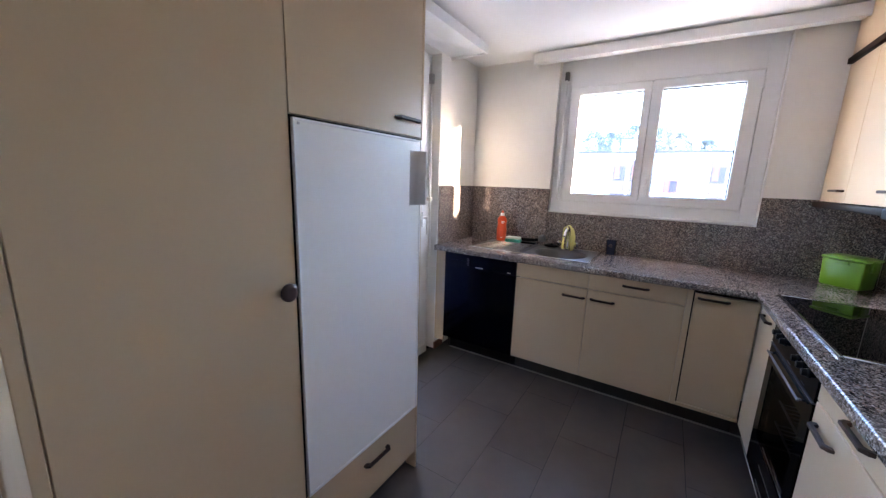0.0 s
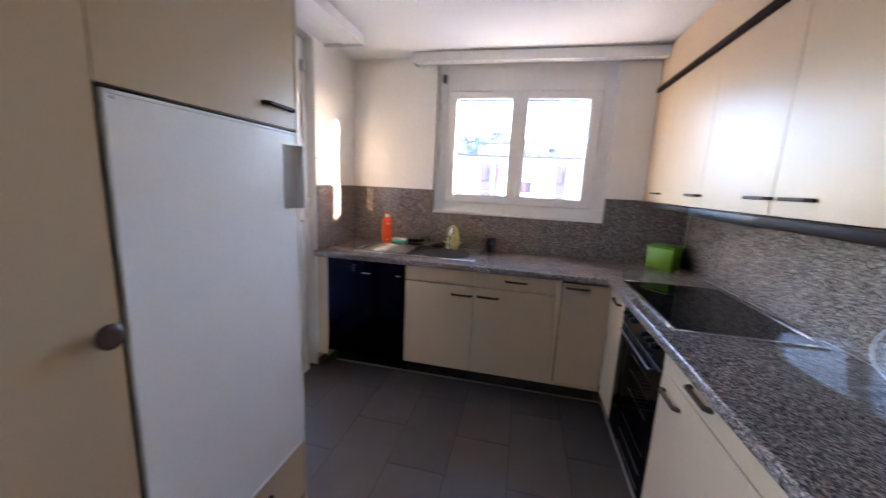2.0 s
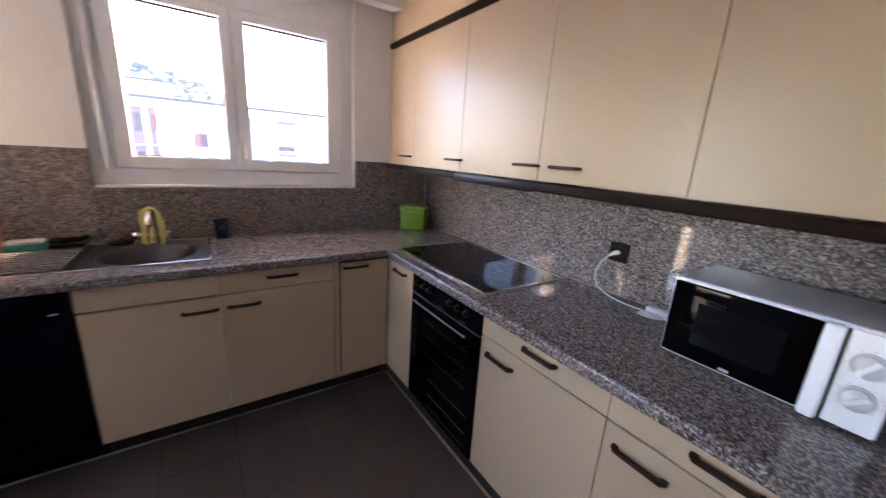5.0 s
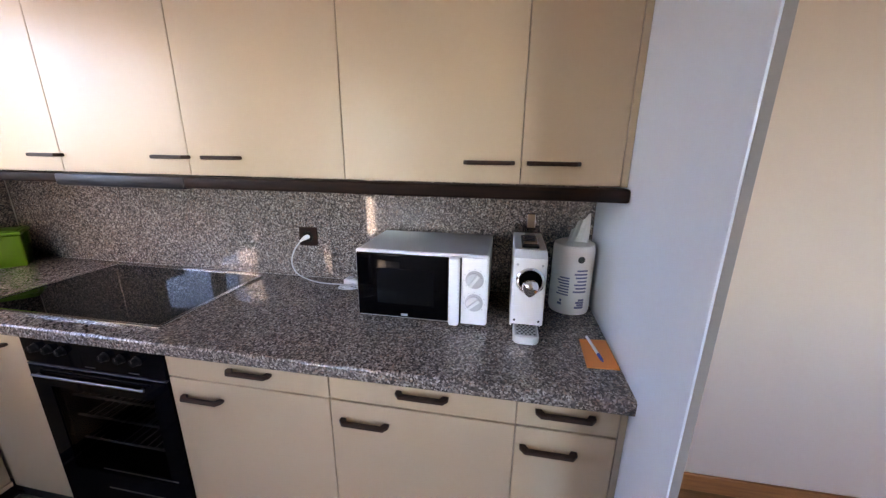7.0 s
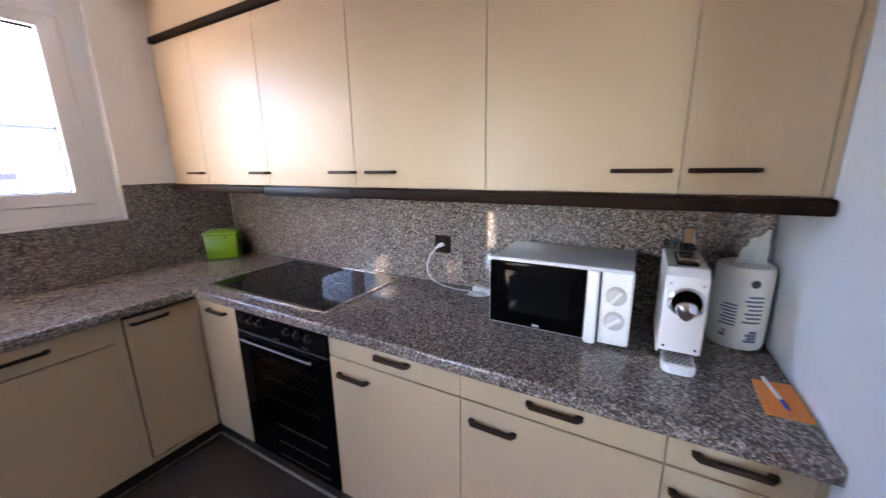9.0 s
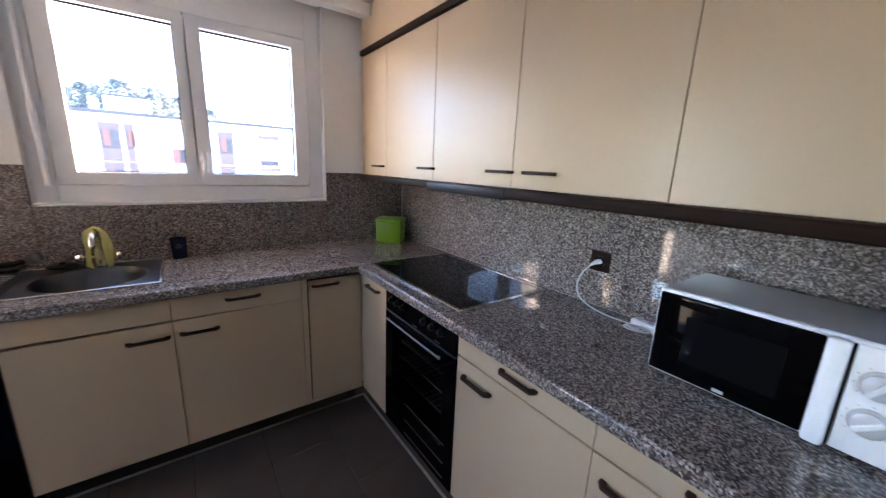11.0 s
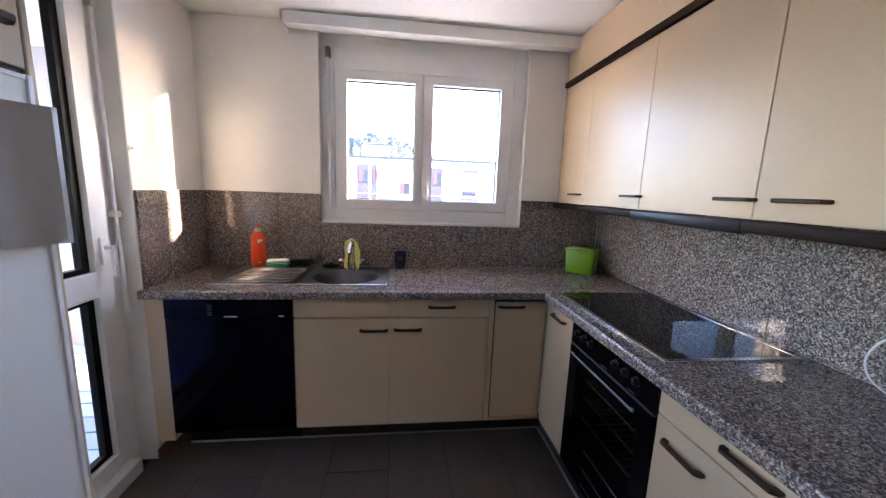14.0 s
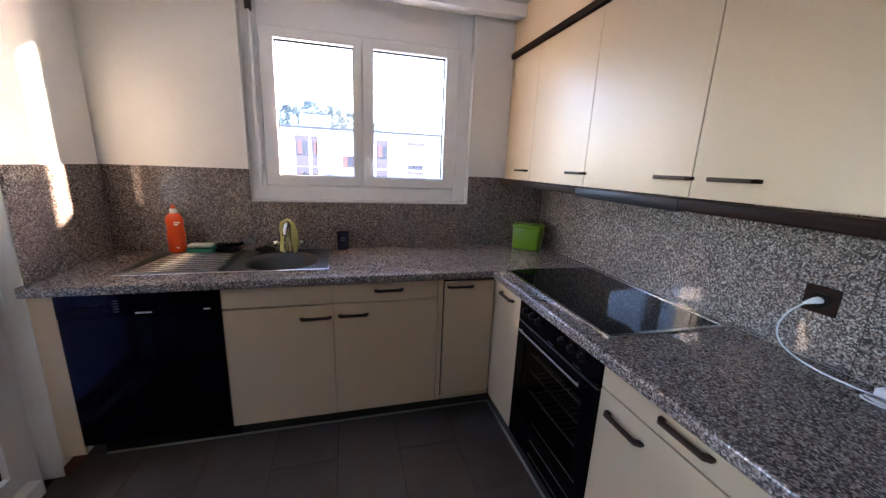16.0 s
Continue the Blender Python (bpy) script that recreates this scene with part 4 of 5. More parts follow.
bm = lathe([(0.012, -0.016), (0.024, -0.010), (0.029, 0.006), (0.031, 0.026), (0.026, 0.028), (0.022, 0.012)], (0, 0, 0), 24)
bmesh.ops.rotate(bm, cent=(0, 0, 0), matrix=Euler((radians(20), radians(65), 0)).to_matrix(), verts=bm.verts)
bmesh.ops.translate(bm, vec=(-0.365, 3.525, SKZ + 0.053), verts=bm.verts)
part("head", bm, vary("dark_grey_plastic", (0.12, 0.12, 0.125), 0.1, 15.0, rough=0.4), br, "grey cup head", smooth=True)
strn = solo("drain_plug", lathe([(0.05, 0.0032), (0.055, 0.006), (0.055, 0.013), (0.045, 0.018), (0.012, 0.020), (0.010, 0.028), (0.004, 0.030)], (-0.275, 3.522, SKZ), 32), BLACKM, "flat black rubber sink plug lying behind the bowl", "plug", smooth=True)
tray = solo("soap_tray", cuboid(-0.525, -0.405, 3.500, 3.552, SKZ + 0.003, SKZ + 0.018, 0.004, 2), BLACKM, "flat black tray under the dish brush", "tray")
NAVY = vary("navy_plastic", (0.008, 0.017, 0.05), 0.1, 20.0, rough=0.2)
cup = thing("tumbler", (0.158, 3.545, TOP), "dark navy-blue tumbler standing by the window wall", "cup")
part("wall", lathe([(0.030, 0.0), (0.033, 0.003), (0.0365, 0.105), (0.0345, 0.106), (0.031, 0.008), (0.005, 0.006)], (0.158, 3.545, TOP), 36), NAVY, cup, smooth=True)
bm = bmesh.new()
for i, w in enumerate((0.011, 0.015, 0.008)):
    cuboid(0.158 - w, 0.158 + w, 3.5077, 3.509, TOP + 0.06 + i * 0.009, TOP + 0.063 + i * 0.009, bm=bm)
part("printed_mark", bm, DIM, cup, "small faint print")

LIME = vary("lime_plastic", (0.10, 0.255, 0.007), 0.06, 12.0, rough=0.35)
DGREEN = vary("green_lid", (0.115, 0.29, 0.010), 0.1, 12.0, rough=0.35)
gb = thing("storage_box", (1.366, 3.463, TOP), "lime green plastic storage box with a lid in the corner", "box")


def turned(bm, deg, at):
    bmesh.ops.rotate(bm, cent=(0, 0, 0), matrix=Euler((0, 0, radians(deg))).to_matrix(), verts=bm.verts)
    bmesh.ops.translate(bm, vec=at, verts=bm.verts)
    return bm


def tub(w, d, h, taper):
    bm = cuboid(-w, w, -d, d, 0, h)
    for v in bm.verts:
        if v.co.z < 0.001:
            v.co.x *= taper
            v.co.y *= taper
    es = [e for e in bm.edges]
    bmesh.ops.bevel(bm, geom=es, offset=0.008, segments=3, profile=0.5, affect="EDGES")
    return bm


BXA, BXP = -43, (1.366, 3.463, TOP)
part("tub", turned(tub(0.0905, 0.068, 0.150, 0.94), BXA, BXP), LIME, gb, smooth=True)
part("lid", turned(cuboid(-0.0945, 0.0945, -0.072, 0.072, 0.1505, 0.166, 0.005, 3), BXA, BXP), DGREEN, gb, "green lid", smooth=True)
part("lid_rim", turned(cuboid(-0.08, 0.08, -0.058, 0.058, 0.1665, 0.171, 0.002, 2), BXA, BXP), DGREEN, gb, smooth=True)
for s in (-1, 1):
    part("clip", turned(cuboid(s * 0.0925 - 0.006, s * 0.0925 + 0.006, -0.024, 0.024, 0.10, 0.156, 0.003, 2), BXA, BXP), DGREEN, gb, smooth=True)
part("front_grip", turned(cuboid(-0.03, 0.03, -0.0765, -0.0665, 0.128, 0.148, 0.003, 2), BXA, BXP), LIME, gb, smooth=True)

# ---- socket and cable ----
sk = thing("wall_socket", (XR, 1.985, 1.085), "dark brown square wall socket on the granite", "socket")
part("plate", cuboid(XR - 0.009, XR - 0.0005, 1.944, 2.027, 1.044, 1.126, 0.003, 2), BROWN, sk)
part("insert", lathe([(0.026, -0.0095), (0.026, -0.012), (0.023, -0.012), (0.022, -0.0098)], (XR, 1.985, 1.085), 6, "x"), BLACKM, sk)
CABLE = vary("cable_white", (0.62, 0.62, 0.64), 0.05, 30.0, rough=0.45)
plug = thing("plug_and_cable", (XR - 0.05, 1.985, 1.07), "white mains plug with its cable running to the power strip", "cable")
part("plug", sweep([(XR - 0.0125, 1.985, 1.085), (XR - 0.026, 1.987, 1.084), (XR - 0.037, 1.992, 1.080), (XR - 0.049, 2.0, 1.072)], [0.0125, 0.012, 0.009, 0.0045], 14, flat=0.75), PVC, plug, smooth=True)
pts = curve_points([(XR - 0.048, 1.9995, 1.0725), (XR - 0.062, 2.024, 1.032), (XR - 0.066, 2.036, 0.98), (XR - 0.064, 2.018, 0.935), (XR - 0.064, 1.965, 0.910), (XR - 0.075, 1.89, 0.9045), (XR - 0.072, 1.80, 0.9045)], 8)
part("cable", sweep(pts, 0.0026, 8), CABLE, plug, "thin white cable", smooth=True)
ps = thing("power_strip", (1.46, 1.74, TOP), "white multi-way power strip with a coiled cable on the worktop", "power strip")
part("body", turned(cuboid(-0.018, 0.018, -0.068, 0.068, 0.001, 0.028, 0.006, 3), -8, (1.463, 1.735, TOP)), PVC, ps, smooth=True)
for i in (-1, 0, 1):
    part("outlet", turned(lathe([(0.014, 0.0305), (0.014, 0.032), (0.0115, 0.032), (0.011, 0.0308)], (0, i * 0.045, 0), 20), -8, (1.463, 1.735, TOP)), GREYPL, ps)
coil = []
for i in range(60):
    a = i / 60 * 6 * math.pi
    r = 0.022 + 0.006 * math.sin(a * 1.3)
    coil.append((1.421 + r * 0.9 * math.cos(a), 1.765 + r * 1.6 * math.sin(a), TOP + 0.0045 + 0.016 * i / 60))
part("coiled_cable", sweep(coil, 0.0026, 8), CABLE, ps, smooth=True)

# ---- microwave ----
KNOBW = vary("pearl_plastic", (0.56, 0.56, 0.58), 0.04, 20.0, rough=0.34, metal=0.25)
MX, MY0, MY1, MZ0, MZ1 = 1.196, 1.196, 1.628, TOP + 0.012, 1.142
MWIN = vary("dark_window", (0.0035, 0.0035, 0.004), 0.1, 60.0, rough=0.12, spec=0.08)
DOORGLASS = vary("black_door_glass", (0.0015, 0.0015, 0.002), 0.1, 20.0, rough=0.03, spec=0.10)
mw = thing("microwave", (1.34, 1.41, TOP), "silver microwave with a black glass door and white control side", "microwave")
part("housing", cuboid(MX + 0.022, 1.492, MY0 + 0.003, MY1 - 0.003, MZ0, MZ1 - 0.001, 0.008, 3), SILVER, mw, smooth=True)
part("front_frame", cuboid(MX + 0.004, MX + 0.0215, MY0, MY1, MZ0 - 0.002, MZ1, 0.0085, 4), APPLIANCE, mw, "white front frame", smooth=True)
door = part("door", cuboid(MX - 0.008, MX + 0.0035, MY0 + 0.122, MY1 - 0.007, MZ0 + 0.007, MZ1 - 0.008, 0.005, 3), DOORGLASS, mw, "black glass door", smooth=True)
part("viewing_window", cuboid(MX - 0.0094, MX - 0.0082, MY0 + 0.17, MY1 - 0.075, MZ0 + 0.055, MZ1 - 0.055, 0.0005, 1), MWIN, door, "dark perforated window")
part("handle", cuboid(MX - 0.024, MX + 0.0035, MY0 + 0.088, MY0 + 0.121, MZ0 + 0.001, MZ1 - 0.003, 0.008, 4), APPLIANCE, door, "white vertical door grip", smooth=True)
part("badge", cuboid(MX - 0.0092, MX - 0.0082, 1.452, 1.474, MZ0 + 0.014, MZ0 + 0.022), LIGHTMARK, door, "small pale badge")
# solid black strip fills the gap and gives its shade
part("handle_gap_shade", cuboid(MX - 0.0062, MX + 0.0034, MY0 + 0.0835, MY0 + 0.0878, MZ0 + 0.006, MZ1 - 0.008), BLACKM, door, "black strip standing in for the shaded gap beside the grip")
pan = part("control_panel", cuboid(MX - 0.005, MX + 0.0035, MY0 + 0.004, MY0 + 0.083, MZ0 + 0.003, MZ1 - 0.005, 0.004, 2), APPLIANCE, mw, smooth=True)
for kz in (1.068, 0.992):
    k = part("knob", lathe([(0.028, -0.0055), (0.028, -0.010), (0.024, -0.013), (0.0235, -0.019), (0.021, -0.0205)], (MX, 1.238, kz), 36, "x"), KNOBW, pan, "round silver-white knob", smooth=True)
    bm = cuboid(-0.0285, -0.0195, -0.005, 0.005, -0.0225, 0.0225, 0.002, 2)
    bmesh.ops.rotate(bm, cent=(0, 0, 0), matrix=Euler((radians(35 if kz > 1.03 else 50), 0, 0)).to_matrix(), verts=bm.verts)
    bmesh.ops.translate(bm, vec=(MX, 1.238, kz), verts=bm.verts)
    part("knob_grip", bm, WHITE, pan)
    bm = bmesh.new()
    for i in range(9):
        a = radians(-40 + 260 * i / 8)
        y, z = 1.238 + 0.0335 * math.cos(a), kz + 0.0335 * math.sin(a)
        cuboid(MX - 0.0058, MX - 0.0051, y - 0.0015, y + 0.0015, z - 0.001, z + 0.001, bm=bm)
    part("scale_marks", bm, GREYPL, pan)
for fx in (MX + 0.04, 1.46):
    for fy in (MY0 + 0.03, MY1 - 0.03):
        part("foot", lathe([(0.012, 0.0), (0.013, 0.002), (0.011, 0.012)], (fx, fy, TOP), 16), BLACKM, mw)

# ---- coffee machine ----
KY = 1.076
GREYDARK = vary("charcoal_plastic", (0.035, 0.035, 0.038), 0.1, 30.0, rough=0.5)
cm = thing("coffee_machine", (1.3, KY, TOP), "narrow white capsule coffee machine with a chrome front disc", "coffee machine")
bm = prism([(1.178, 0.940), (1.186, 1.148), (1.215, 1.166), (1.44, 1.168), (1.452, 1.150), (1.452, 0.905), (1.235, 0.905), (1.235, 0.940)], KY - 0.049, KY + 0.049, 1, 0.004)
part("body", bm, APPLIANCE, cm)
part("base", cuboid(1.205, 1.236, KY - 0.042, KY + 0.042, TOP + 0.001, 0.939, 0.003), BLACKM, cm)
bm = prism([(1.232, -0.038), (1.142, -0.038), (1.130, -0.032), (1.124, -0.02), (1.124, 0.02), (1.130, 0.032), (1.142, 0.038), (1.232, 0.038)], TOP + 0.001, 0.925, 2, 0.003)
bmesh.ops.translate(bm, vec=(0, KY, 0), verts=bm.verts)
dt = part("drip_tray", bm, APPLIANCE, cm)
bm = bmesh.new()
cuboid(1.134, 1.20, KY - 0.033, KY + 0.033, 0.9255, 0.928, 0.001, 1, bm=bm)
dg = part("drip_grate", bm, SILVER, dt)
# the grate is uncut; dark hexagons on it give the holes' shade
bm = bmesh.new()
for i in range(6):
    for j in range(5 - i % 2):
        lathe([(0.0041, 0.0), (0.0041, 0.0006)], (1.141 + 0.0106 * i, KY - 0.0245 + 0.01225 * (j + 0.5 * (i % 2)), 0.9282), 6, bm=bm)
part("hole_shade", bm, GREYDARK, dt, "charcoal hexagons standing in for shaded holes")
part("chrome_disc", lathe([(0.041, 0.0), (0.042, -0.004), (0.038, -0.008), (0.034, -0.005), (0.020, -0.004)], (1.182, KY - 0.003, 1.080), 40, "x"), CHROME, cm, "chrome ring", smooth=True)
part("dark_disc", lathe([(0.034, -0.0052), (0.033, -0.0066), (0.010, -0.0068)], (1.182, KY - 0.003, 1.080), 40, "x"), BLACK, cm, "glossy dark disc", smooth=True)
bm = lathe([(0.025, -0.007), (0.025, -0.013), (0.022, -0.022), (0.012, -0.028), (0.003, -0.030)], (1.18, KY - 0.003, 1.070), 32, "x")
for v in bm.verts:
    dz, dy = v.co.z - 1.070, v.co.y - KY + 0.003
    v.co.z = 1.070 + dz * (1.45 - 10.0 * abs(dy) if dz < 0 else 0.82)
part("spout_cap", bm, CHROME, cm, "rounded chrome coffee spout", smooth=True)
for sy in (-0.036, 0.036):
    for sz in (0.953, 1.128):
        part("screw", lathe([(0.0035, 0.0), (0.0035, -0.0016), (0.002, -0.002)], (1.179 + (sz - 0.94) * 0.038, KY + sy, sz), 12, "x"), BLACKM if sz < 1 else GREYPL, cm)
part("lid_recess", cuboid(1.225, 1.37, KY - 0.026, KY + 0.026, 1.1685, 1.176, 0.003), BLACKM, cm)
part("lever_block", cuboid(1.235, 1.30, KY - 0.022, KY + 0.022, 1.1765, 1.188, 0.003), CHROME, cm)
tilt = Euler((0, radians(8), 0)).to_matrix()
bm = bmesh.new()
for a, b_, c, e in ((-0.017, -0.0135, 1.186, 1.262), (0.0135, 0.017, 1.186, 1.262), (-0.0134, 0.0134, 1.248, 1.262)):
    cuboid(1.292, 1.304, KY + a, KY + b_, c, e, 0.0012, 2, bm=bm)
bmesh.ops.rotate(bm, cent=(1.298, KY, 1.186), matrix=tilt, verts=bm.verts)
lever = part("lever", bm, SMOKED, cm, "raised smoky clear capsule lever", smooth=True)
bm = cuboid(1.293, 1.303, KY - 0.013, KY + 0.013, 1.187, 1.2475, 0.002, 2)
bmesh.ops.rotate(bm, cent=(1.298, KY, 1.186), matrix=tilt, verts=bm.verts)
part("lever_window", bm, SMOKED, lever)
bm = cuboid(1.2885, 1.2915, KY - 0.012, KY + 0.012, 1.216, 1.259, 0.001, 1)
bmesh.ops.rotate(bm, cent=(1.298, KY, 1.186), matrix=tilt, verts=bm.verts)
part("lever_plate", bm, CHROME, lever, "bright chrome plate")
part("water_tank", cuboid(1.453, 1.515, KY - 0.045, KY + 0.045, TOP + 0.002, 1.185, 0.008, 3), SMOKED, cm, "smoky clear water tank")

# ---- wipes roll ----
RX, RY, RR = 1.418, 0.915, 0.0695
PAPER = vary("white_wrap", (0.90, 0.88, 0.85), 0.03, 14.0, rough=0.38)
TISSUE = vary("tissue", (0.92, 0.91, 0.89), 0.03, 30.0, rough=0.95, fine=0.5)
INK = vary("grey_blue_ink", (0.16, 0.18, 0.30), 0.1, 30.0, rough=0.5)
rl = thing("paper_roll_pack", (RX, RY, TOP), "white wrapped household paper roll with a sheet pulled out", "paper roll")
part("wrap", lathe([(0.055, 0.001), (RR - 0.003, 0.004), (RR, 0.014), (RR, 0.235), (RR - 0.004, 0.247), (RR - 0.016, 0.253), (0.02, 0.251)], (RX, RY, TOP), 48), PAPER, rl, smooth=True)


def on_roll(deg0, deg1, z0, z1, name, mat, label=""):
    """A printed patch that follows the roll's curve."""
    bm = bmesh.new()
    n = 6
    lo, hi = [], []
    for i in range(n + 1):
        a = radians(deg0 + (deg1 - deg0) * i / n)
        p = (RX + (RR + 0.0006) * math.cos(a), RY + (RR + 0.0006) * math.sin(a))
        lo.append(bm.verts.new((*p, TOP + z0)))
        hi.append(bm.verts.new((*p, TOP + z1)))
    for i in range(n):
        bm.faces.new((lo[i], lo[i + 1], hi[i + 1], hi[i]))
    return bm


def bars(rows, deg0, deg1, z, step, hgt, mat, label):
    for k in range(rows):
        short = (0, 6, 2, 9, 4)[k % 5]
        part("printed_bar", on_roll(deg0 + short, deg1, z + k * step, z + k * step + hgt, "", mat), mat, rl, label)


bars(7, 178, 215, 0.088, 0.0125, 0.006, INK, "grey-blue unreadable print")
bars(7, 132, 166, 0.075, 0.010, 0.005, INK, "grey-blue unreadable print")
bars(4, 186, 212, 0.03, 0.009, 0.008, INK, "grey-blue unreadable print")
bars(2, 138, 150, 0.038, 0.012, 0.009, INK, "grey-blue unreadable print")
a = radians(192)
bm = bmesh.new()
seg = 24
cen = Vector((RX, RY, TOP + 0.205))
vs = []
for i in range(seg):
    b_ = 2 * math.pi * i / seg
    aa = a + 0.0115 * math.cos(b_) / RR
    vs.append(bm.verts.new((RX + (RR + 0.0006) * math.cos(aa), RY + (RR + 0.0006) * math.sin(aa), TOP + 0.205 + 0.0115 * math.sin(b_))))
bm.faces.new(vs)
part("round_mark", bm, GREYDARK, rl, "small dark round mark")
bm = bmesh.new()
grid = []
for i in range(12):
    f = i / 11
    row = []
    for j in range(15):
        g = j / 14 - 0.5
        wid = 0.078 - 0.018 * f
        fold = 0.009 * math.sin(5.5 * g + 1.1 + 1.2 * f) + 0.003 * math.sin(19 * g + 4 * f)
        zz = TOP + 0.246 + f * (0.078 - 0.045 * g + 0.006 * math.sin(11 * g))
        row.append(bm.verts.new((RX - 0.012 + fold + 0.010 * f - 0.25 * wid * g, RY - 0.002 + wid * g - 0.010 * f, zz)))
    grid.append(row)
for p, q in zip(grid, grid[1:]):
    for j in range(14):
        bm.faces.new((p[j], p[j + 1], q[j + 1], q[j]))
bmesh.ops.solidify(bm, geom=bm.faces[:], thickness=0.0012)
part("pulled_sheet", bm, TISSUE, rl, "crumpled white sheet", smooth=True)

# ---- note pad and pen ----
PADM = vary("orange_paper", (1.0, 0.31, 0.085), 0.04, 16.0, rough=0.85)
pad = solo("note_pad", prism([(1.044, 0.838), (1.040, 0.921), (1.186, 0.915), (1.195, 0.838)], TOP + 0.0008, TOP + 0.005, 2), PADM, "bright orange paper note pad on the worktop", "note pad")
BLUEP = vary("blue_plastic", (0.02, 0.035, 0.30), 0.05, 20.0, rough=0.3)
pen = thing("pen", (1.12, 0.885, TOP + 0.005), "white ballpoint pen with a blue tip lying on the note pad", "pen")
p0, p1 = Vector((1.195, 0.893, TOP + 0.0098)), Vector((1.062, 0.876, TOP + 0.0098))
d = p1 - p0
part("barrel", sweep([p0, p0 + d * 0.72], 0.0042, 12), PVC, pen, smooth=True)
part("grip", sweep([p0 + d * 0.722, p0 + d * 0.92, p0 + d], [0.0044, 0.0042, 0.001], 12), BLUEP, pen, "blue grip and tip", smooth=True)
hook = solo("wall_hook", lathe([(0.012, 0.0005), (0.012, 0.004), (0.005, 0.006), (0.005, 0.014), (0.009, 0.017), (0.006, 0.020)], (XL, 3.035, 1.548), 20, "x"), PVC, "small white round wall hook by the balcony door", "hook", smooth=True)

# ---- outside ----
GRASS = vary("far_ground", (0.34, 0.33, 0.31), 0.3, 0.15, rough=0.95)
RENDER = vary("white_render", (0.72, 0.71, 0.70), 0.03, 0.6, rough=0.9)
CONC = vary("pale_concrete", (0.40, 0.40, 0.41), 0.08, 2.0, rough=0.85)
ROOFM = vary("roof_edge", (0.055, 0.055, 0.062), 0.2, 1.0, rough=0.6)
MAUVE = vary("mauve_paint", (0.13, 0.085, 0.10), 0.1, 2.0, rough=0.7)
BRICKR = vary("red_shutter", (0.20, 0.075, 0.06), 0.1, 2.0, rough=0.7)
FARGL = Mat("far_glass", (0.05, 0.05, 0.065), 0.05, 0.0, 0.15).m
bm = bmesh.new()
vs = [bm.verts.new(p) for p in ((-900, -900, -8.0), (900, -900, -8.0), (900, 1500, -8.0), (-900, 1500, -8.0))]
bm.faces.new(vs)
solo("ground", bm, GRASS, "open ground far below the flat", kind="structure")
BYF = 40.0
house = thing("apartment_building", (0, 45, -8), "white flat-roofed apartment building across the yard", "building")
wins = [(-4.55, -3.35, 0.85, 3.35), (-3.05, -2.55, 0.85, 3.35), (-0.15, 1.0, 0.85, 2.05), (3.25, 4.4, 0.85, 3.3), (6.55, 8.2, 0.88, 1.4)]
wins += [(x0, x1, z0 - 3.0 * k, z1 - 3.0 * k) for k in (1, 2) for x0, x1, z0, z1 in wins]
wins += [(-14.5, -13.0, 0.9, 3.0), (-11.0, -9.8, 0.9, 2.6), (13.0, 14.5, 0.9, 2.8), (18.0, 20.0, 0.9, 2.4)]
part("wall", cuboid(-24, 27, BYF, 52, -8, 4.45), RENDER, house)
roof = part("roof", cuboid(-24.2, 27.2, BYF - 0.25, 52.2, 4.452, 4.68), ROOFM, house, "dark roof edge")
part("stair_head", cuboid(-4.25, -1.45, BYF + 2.0, 46, 4.684, 6.0), RENDER, roof)
part("stair_head_cap", cuboid(-4.35, -1.35, BYF + 1.9, 46.1, 6.004, 6.15), ROOFM, roof)
for cx in (-4.9, 2.1, 12.0):
    part("chimney", cuboid(cx - 0.25, cx + 0.25, BYF + 2.5, BYF + 3.1, 4.684, 5.75), RENDER, roof)
for x0, x1, z0, z1 in wins:
    fr_ = bmesh.new()
    t = 0.09
    for a, b_, c, e in ((x0, x0 + t, z0, z1), (x1 - t, x1, z0, z1), (x0 + t, x1 - t, z0, z0 + t), (x0 + t, x1 - t, z1 - t, z1)):
        cuboid(a, b_, BYF - 0.06, BYF - 0.004, c, e, bm=fr_)
    red = x1 - x0 < 1.3 and z1 - z0 < 1.5
    w = part("window", fr_, BRICKR if red else MAUVE, house)
    part("pane", cuboid(x0 + t, x1 - t, BYF - 0.03, BYF - 0.006, z0 + t, z1 - t), FARGL, w)
    if red:
        part("shutter", cuboid(x0 + t, x0 + 0.5, BYF - 0.08, BYF - 0.035, z0 + t, z1 - t), BRICKR, w)
    if z1 - z0 > 2:
        part("blind_box", cuboid(x0 - 0.05, x1 + 0.05, BYF - 0.12, BYF - 0.004, z1 + 0.004, z1 + 0.45), MAUVE, w)
        part("parapet_panel", cuboid(x0 + t, x1 - t, BYF - 0.07, BYF - 0.035, z0 + t, z0 + 1.0), MAUVE, w)
        part("curtain", cuboid(x0 + t + 0.1, x0 + 0.6, BYF - 0.06, BYF - 0.033, z0 + 1.2, z1 - t), BRICKR, w)
for k in range(2):
    part("blind_box", cuboid(6.5, 8.3, BYF - 0.12, BYF - 0.004, 3.35 - 3 * k, 3.7 - 3 * k), MAUVE, house)

# some of the distance's pale blue haze is mixed into the leaf colour
LEAF = Mat("hazed_foliage", rough=0.8)
LEAF.color(LEAF.ramp(LEAF.noise(1.2, 4), [(0.3, (0.085, 0.115, 0.12)), (0.7, (0.12, 0.15, 0.15))]))
BARK = vary("bark", (0.09, 0.065, 0.045), 0.3, 4.0, rough=0.9)


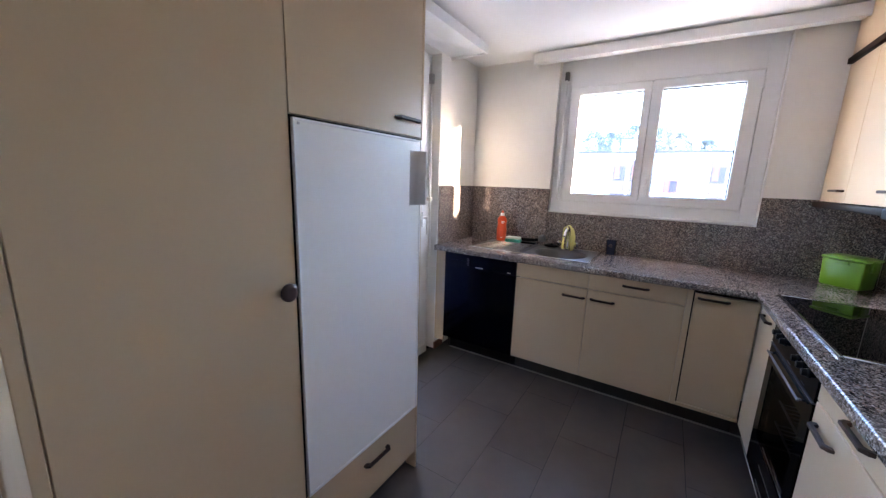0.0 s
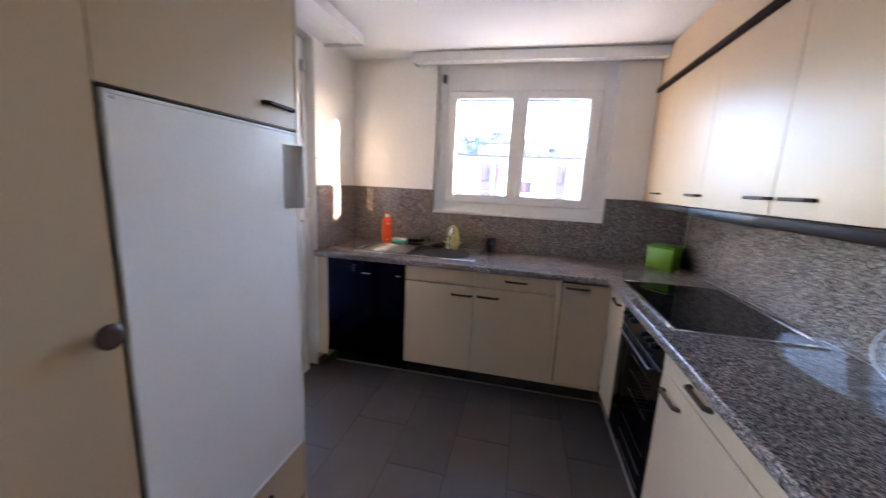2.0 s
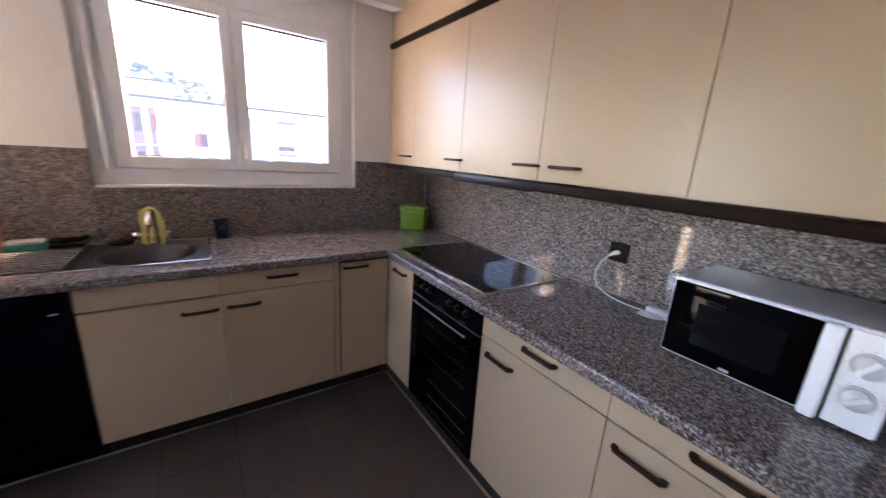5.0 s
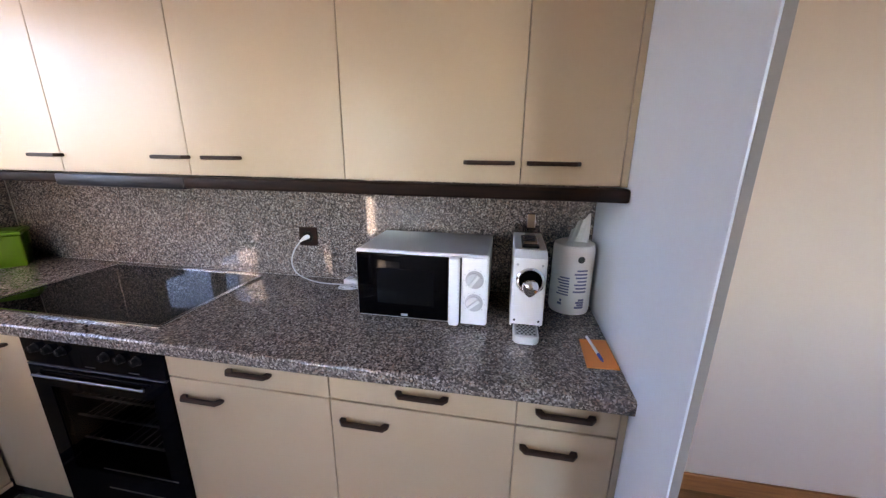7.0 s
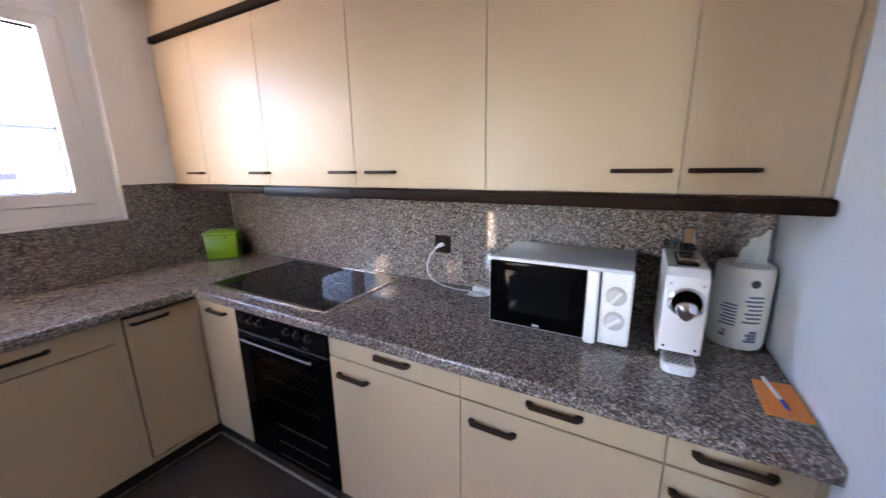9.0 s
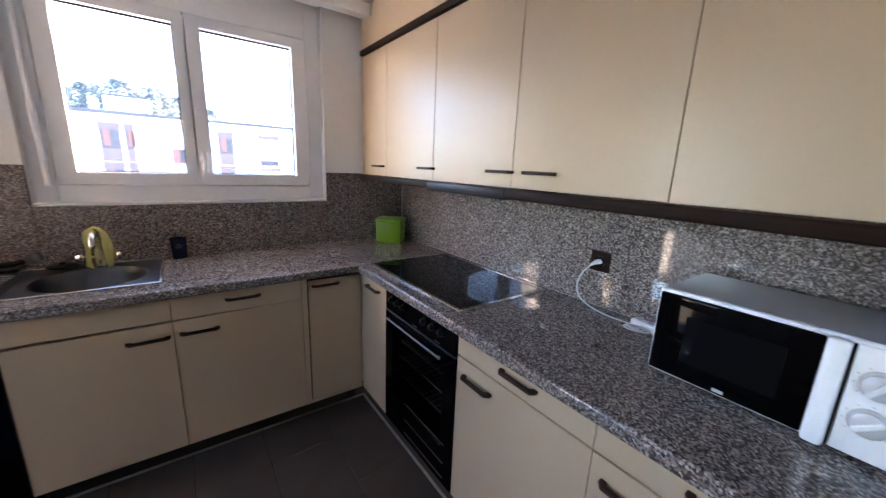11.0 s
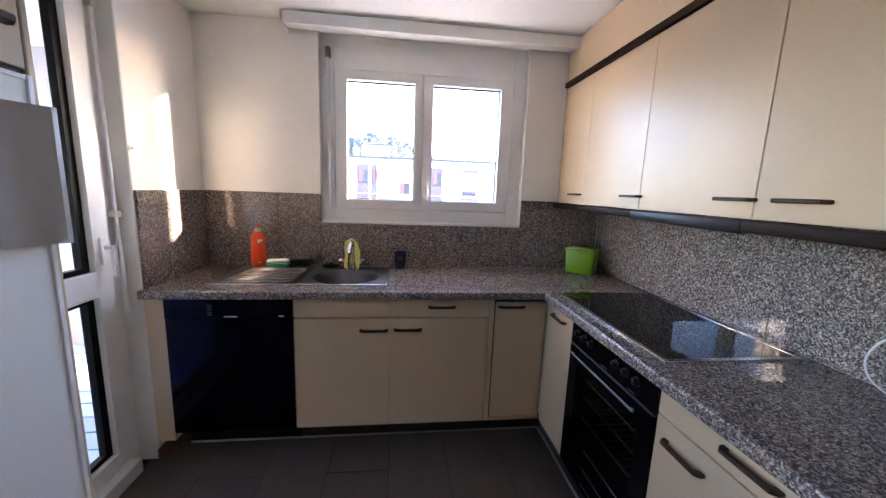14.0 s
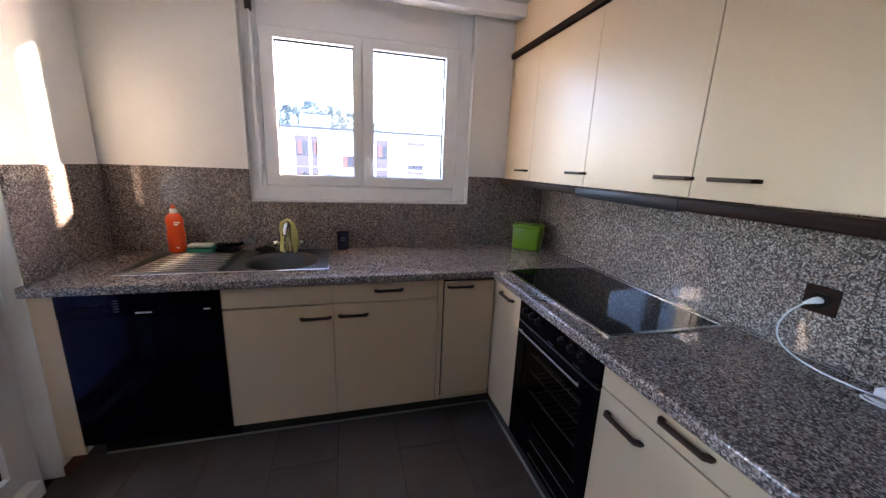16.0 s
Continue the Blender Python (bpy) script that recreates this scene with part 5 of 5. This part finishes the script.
def tree(x, y, h, seed):
    rng = random.Random(seed)
    z0 = -8.0
    t = thing("tree", (x, y, z0), "dark leafy tree behind the building", "tree", "trees behind the building")
    bm = sweep([(x, y, z0), (x + 0.1, y, z0 + h * 0.5), (x, y, z0 + h * 0.9)], [0.32, 0.22, 0.06], 9)
    for i in range(7):
        a = rng.uniform(0, 6.28)
        zb = z0 + h * rng.uniform(0.4, 0.8)
        sweep([(x, y, zb), (x + 1.0 * math.cos(a), y + 1.0 * math.sin(a), zb + 0.8), (x + 1.9 * math.cos(a), y + 1.9 * math.sin(a), zb + 1.4)], [0.12, 0.08, 0.03], 6, bm=bm)
    part("trunk", bm, BARK, t)
    bm = bmesh.new()
    for i in range(9000):
        a, f = rng.uniform(0, 6.28), rng.random()
        zz = z0 + h * (0.42 + 0.6 * f)
        r = h * 0.2 * math.sin(math.pi * (0.12 + 0.8 * f)) * (0.5 + 0.6 * rng.random()) * (1 + 0.3 * math.sin(3 * a + 5 * f))
        c = Vector((x + r * math.cos(a), y + r * math.sin(a), zz))
        s = rng.uniform(0.085, 0.18)
        u = Vector((rng.gauss(0, 1), rng.gauss(0, 1), rng.gauss(0, 1))).normalized()
        v = u.orthogonal().normalized()
        w = u.cross(v)
        bm.faces.new([bm.verts.new(c + v * s), bm.verts.new(c + w * s * 0.6), bm.verts.new(c - v * s), bm.verts.new(c - w * s * 0.6)])
    part("crown", bm, LEAF.m, t)


for i, (x, y, h) in enumerate(((-7.2, 58, 16.5), (-4.6, 60, 17.5), (-1.4, 58, 16.8), (0.7, 61, 16.4), (-10.5, 60, 17.0), (4.0, 63, 15.6))):
    tree(x, y, h, i)

BALW = vary("balcony_render", (0.55, 0.55, 0.56), 0.05, 1.5, rough=0.9)
# skylight's blue is painted into the boards so reflections of them look blue
DECK = vary("sky_tinted_decking", (0.40, 0.52, 0.68), 0.1, 3.0, rough=0.6)
bal = thing("balcony", (-2.2, 2.9, -0.15), "pale balcony outside the glazed door, with an added light-blocking cover", "balcony")
part("slab", cuboid(-3.1, XL - 0.192, 1.8, 4.6, -0.2, -0.02), CONC, bal)
for i in range(18):
    part("board", cuboid(-2.97, XL - 0.2, 1.96 + 0.145 * i, 2.095 + 0.145 * i, -0.019, -0.004, 0.002, 1), DECK, bal)
part("parapet", cuboid(-3.1, -2.98, 1.8, 4.6, -0.018, 1.05), CONC, bal, "pale concrete parapet")
part("side_wall", cuboid(-3.1, XL - 0.192, 1.8, 1.95, -0.018, CEILING - 0.002), BALW, bal)
# unseen slab, fascia and far end wall, added to cut light through the door
part("light_block_slab", cuboid(-3.1, XL - 0.192, 1.8, 4.6, CEILING, CEILING + 0.18), BALW, bal, "unseen slab added to block the high sky's light")
part("fascia", cuboid(-3.1, -2.98, 1.8, 4.6, 1.85, CEILING - 0.002), BALW, bal)
part("side_wall", cuboid(-2.975, XL - 0.192, 4.45, 4.6, -0.018, CEILING - 0.002), BALW, bal)

# ---- floor tiles ----
PX, PY, JX, JY = 0.303, 0.612, -0.185, 2.25
cache = {}
for i in range(-3, 6):
    x0 = JX + PX * i
    off = 0.0 if i % 2 == 0 else PY / 2 - 0.012
    for j in range(-4, 4):
        y0 = JY + off + PY * j
        xa, xb = max(x0, -1.3) + 0.0016, min(x0 + PX, 1.2) - 0.0016
        ya, yb = max(y0, 0.722) + 0.0016, min(y0 + PY, 3.3) - 0.0016
        if xb - xa < 0.02 or yb - ya < 0.02:
            continue
        w, h = round(xb - xa, 4), round(yb - ya, 4)
        if (w, h) not in cache:
            cache[w, h] = finish(cuboid(0, w, 0, h, 0, 0.006, 0.0008, 1), "tile", TILE)
        ob = new("tile", cache[w, h])
        ob.parent = floor
        ob.location = Vector((xa, ya, -0.006)) - floor.location
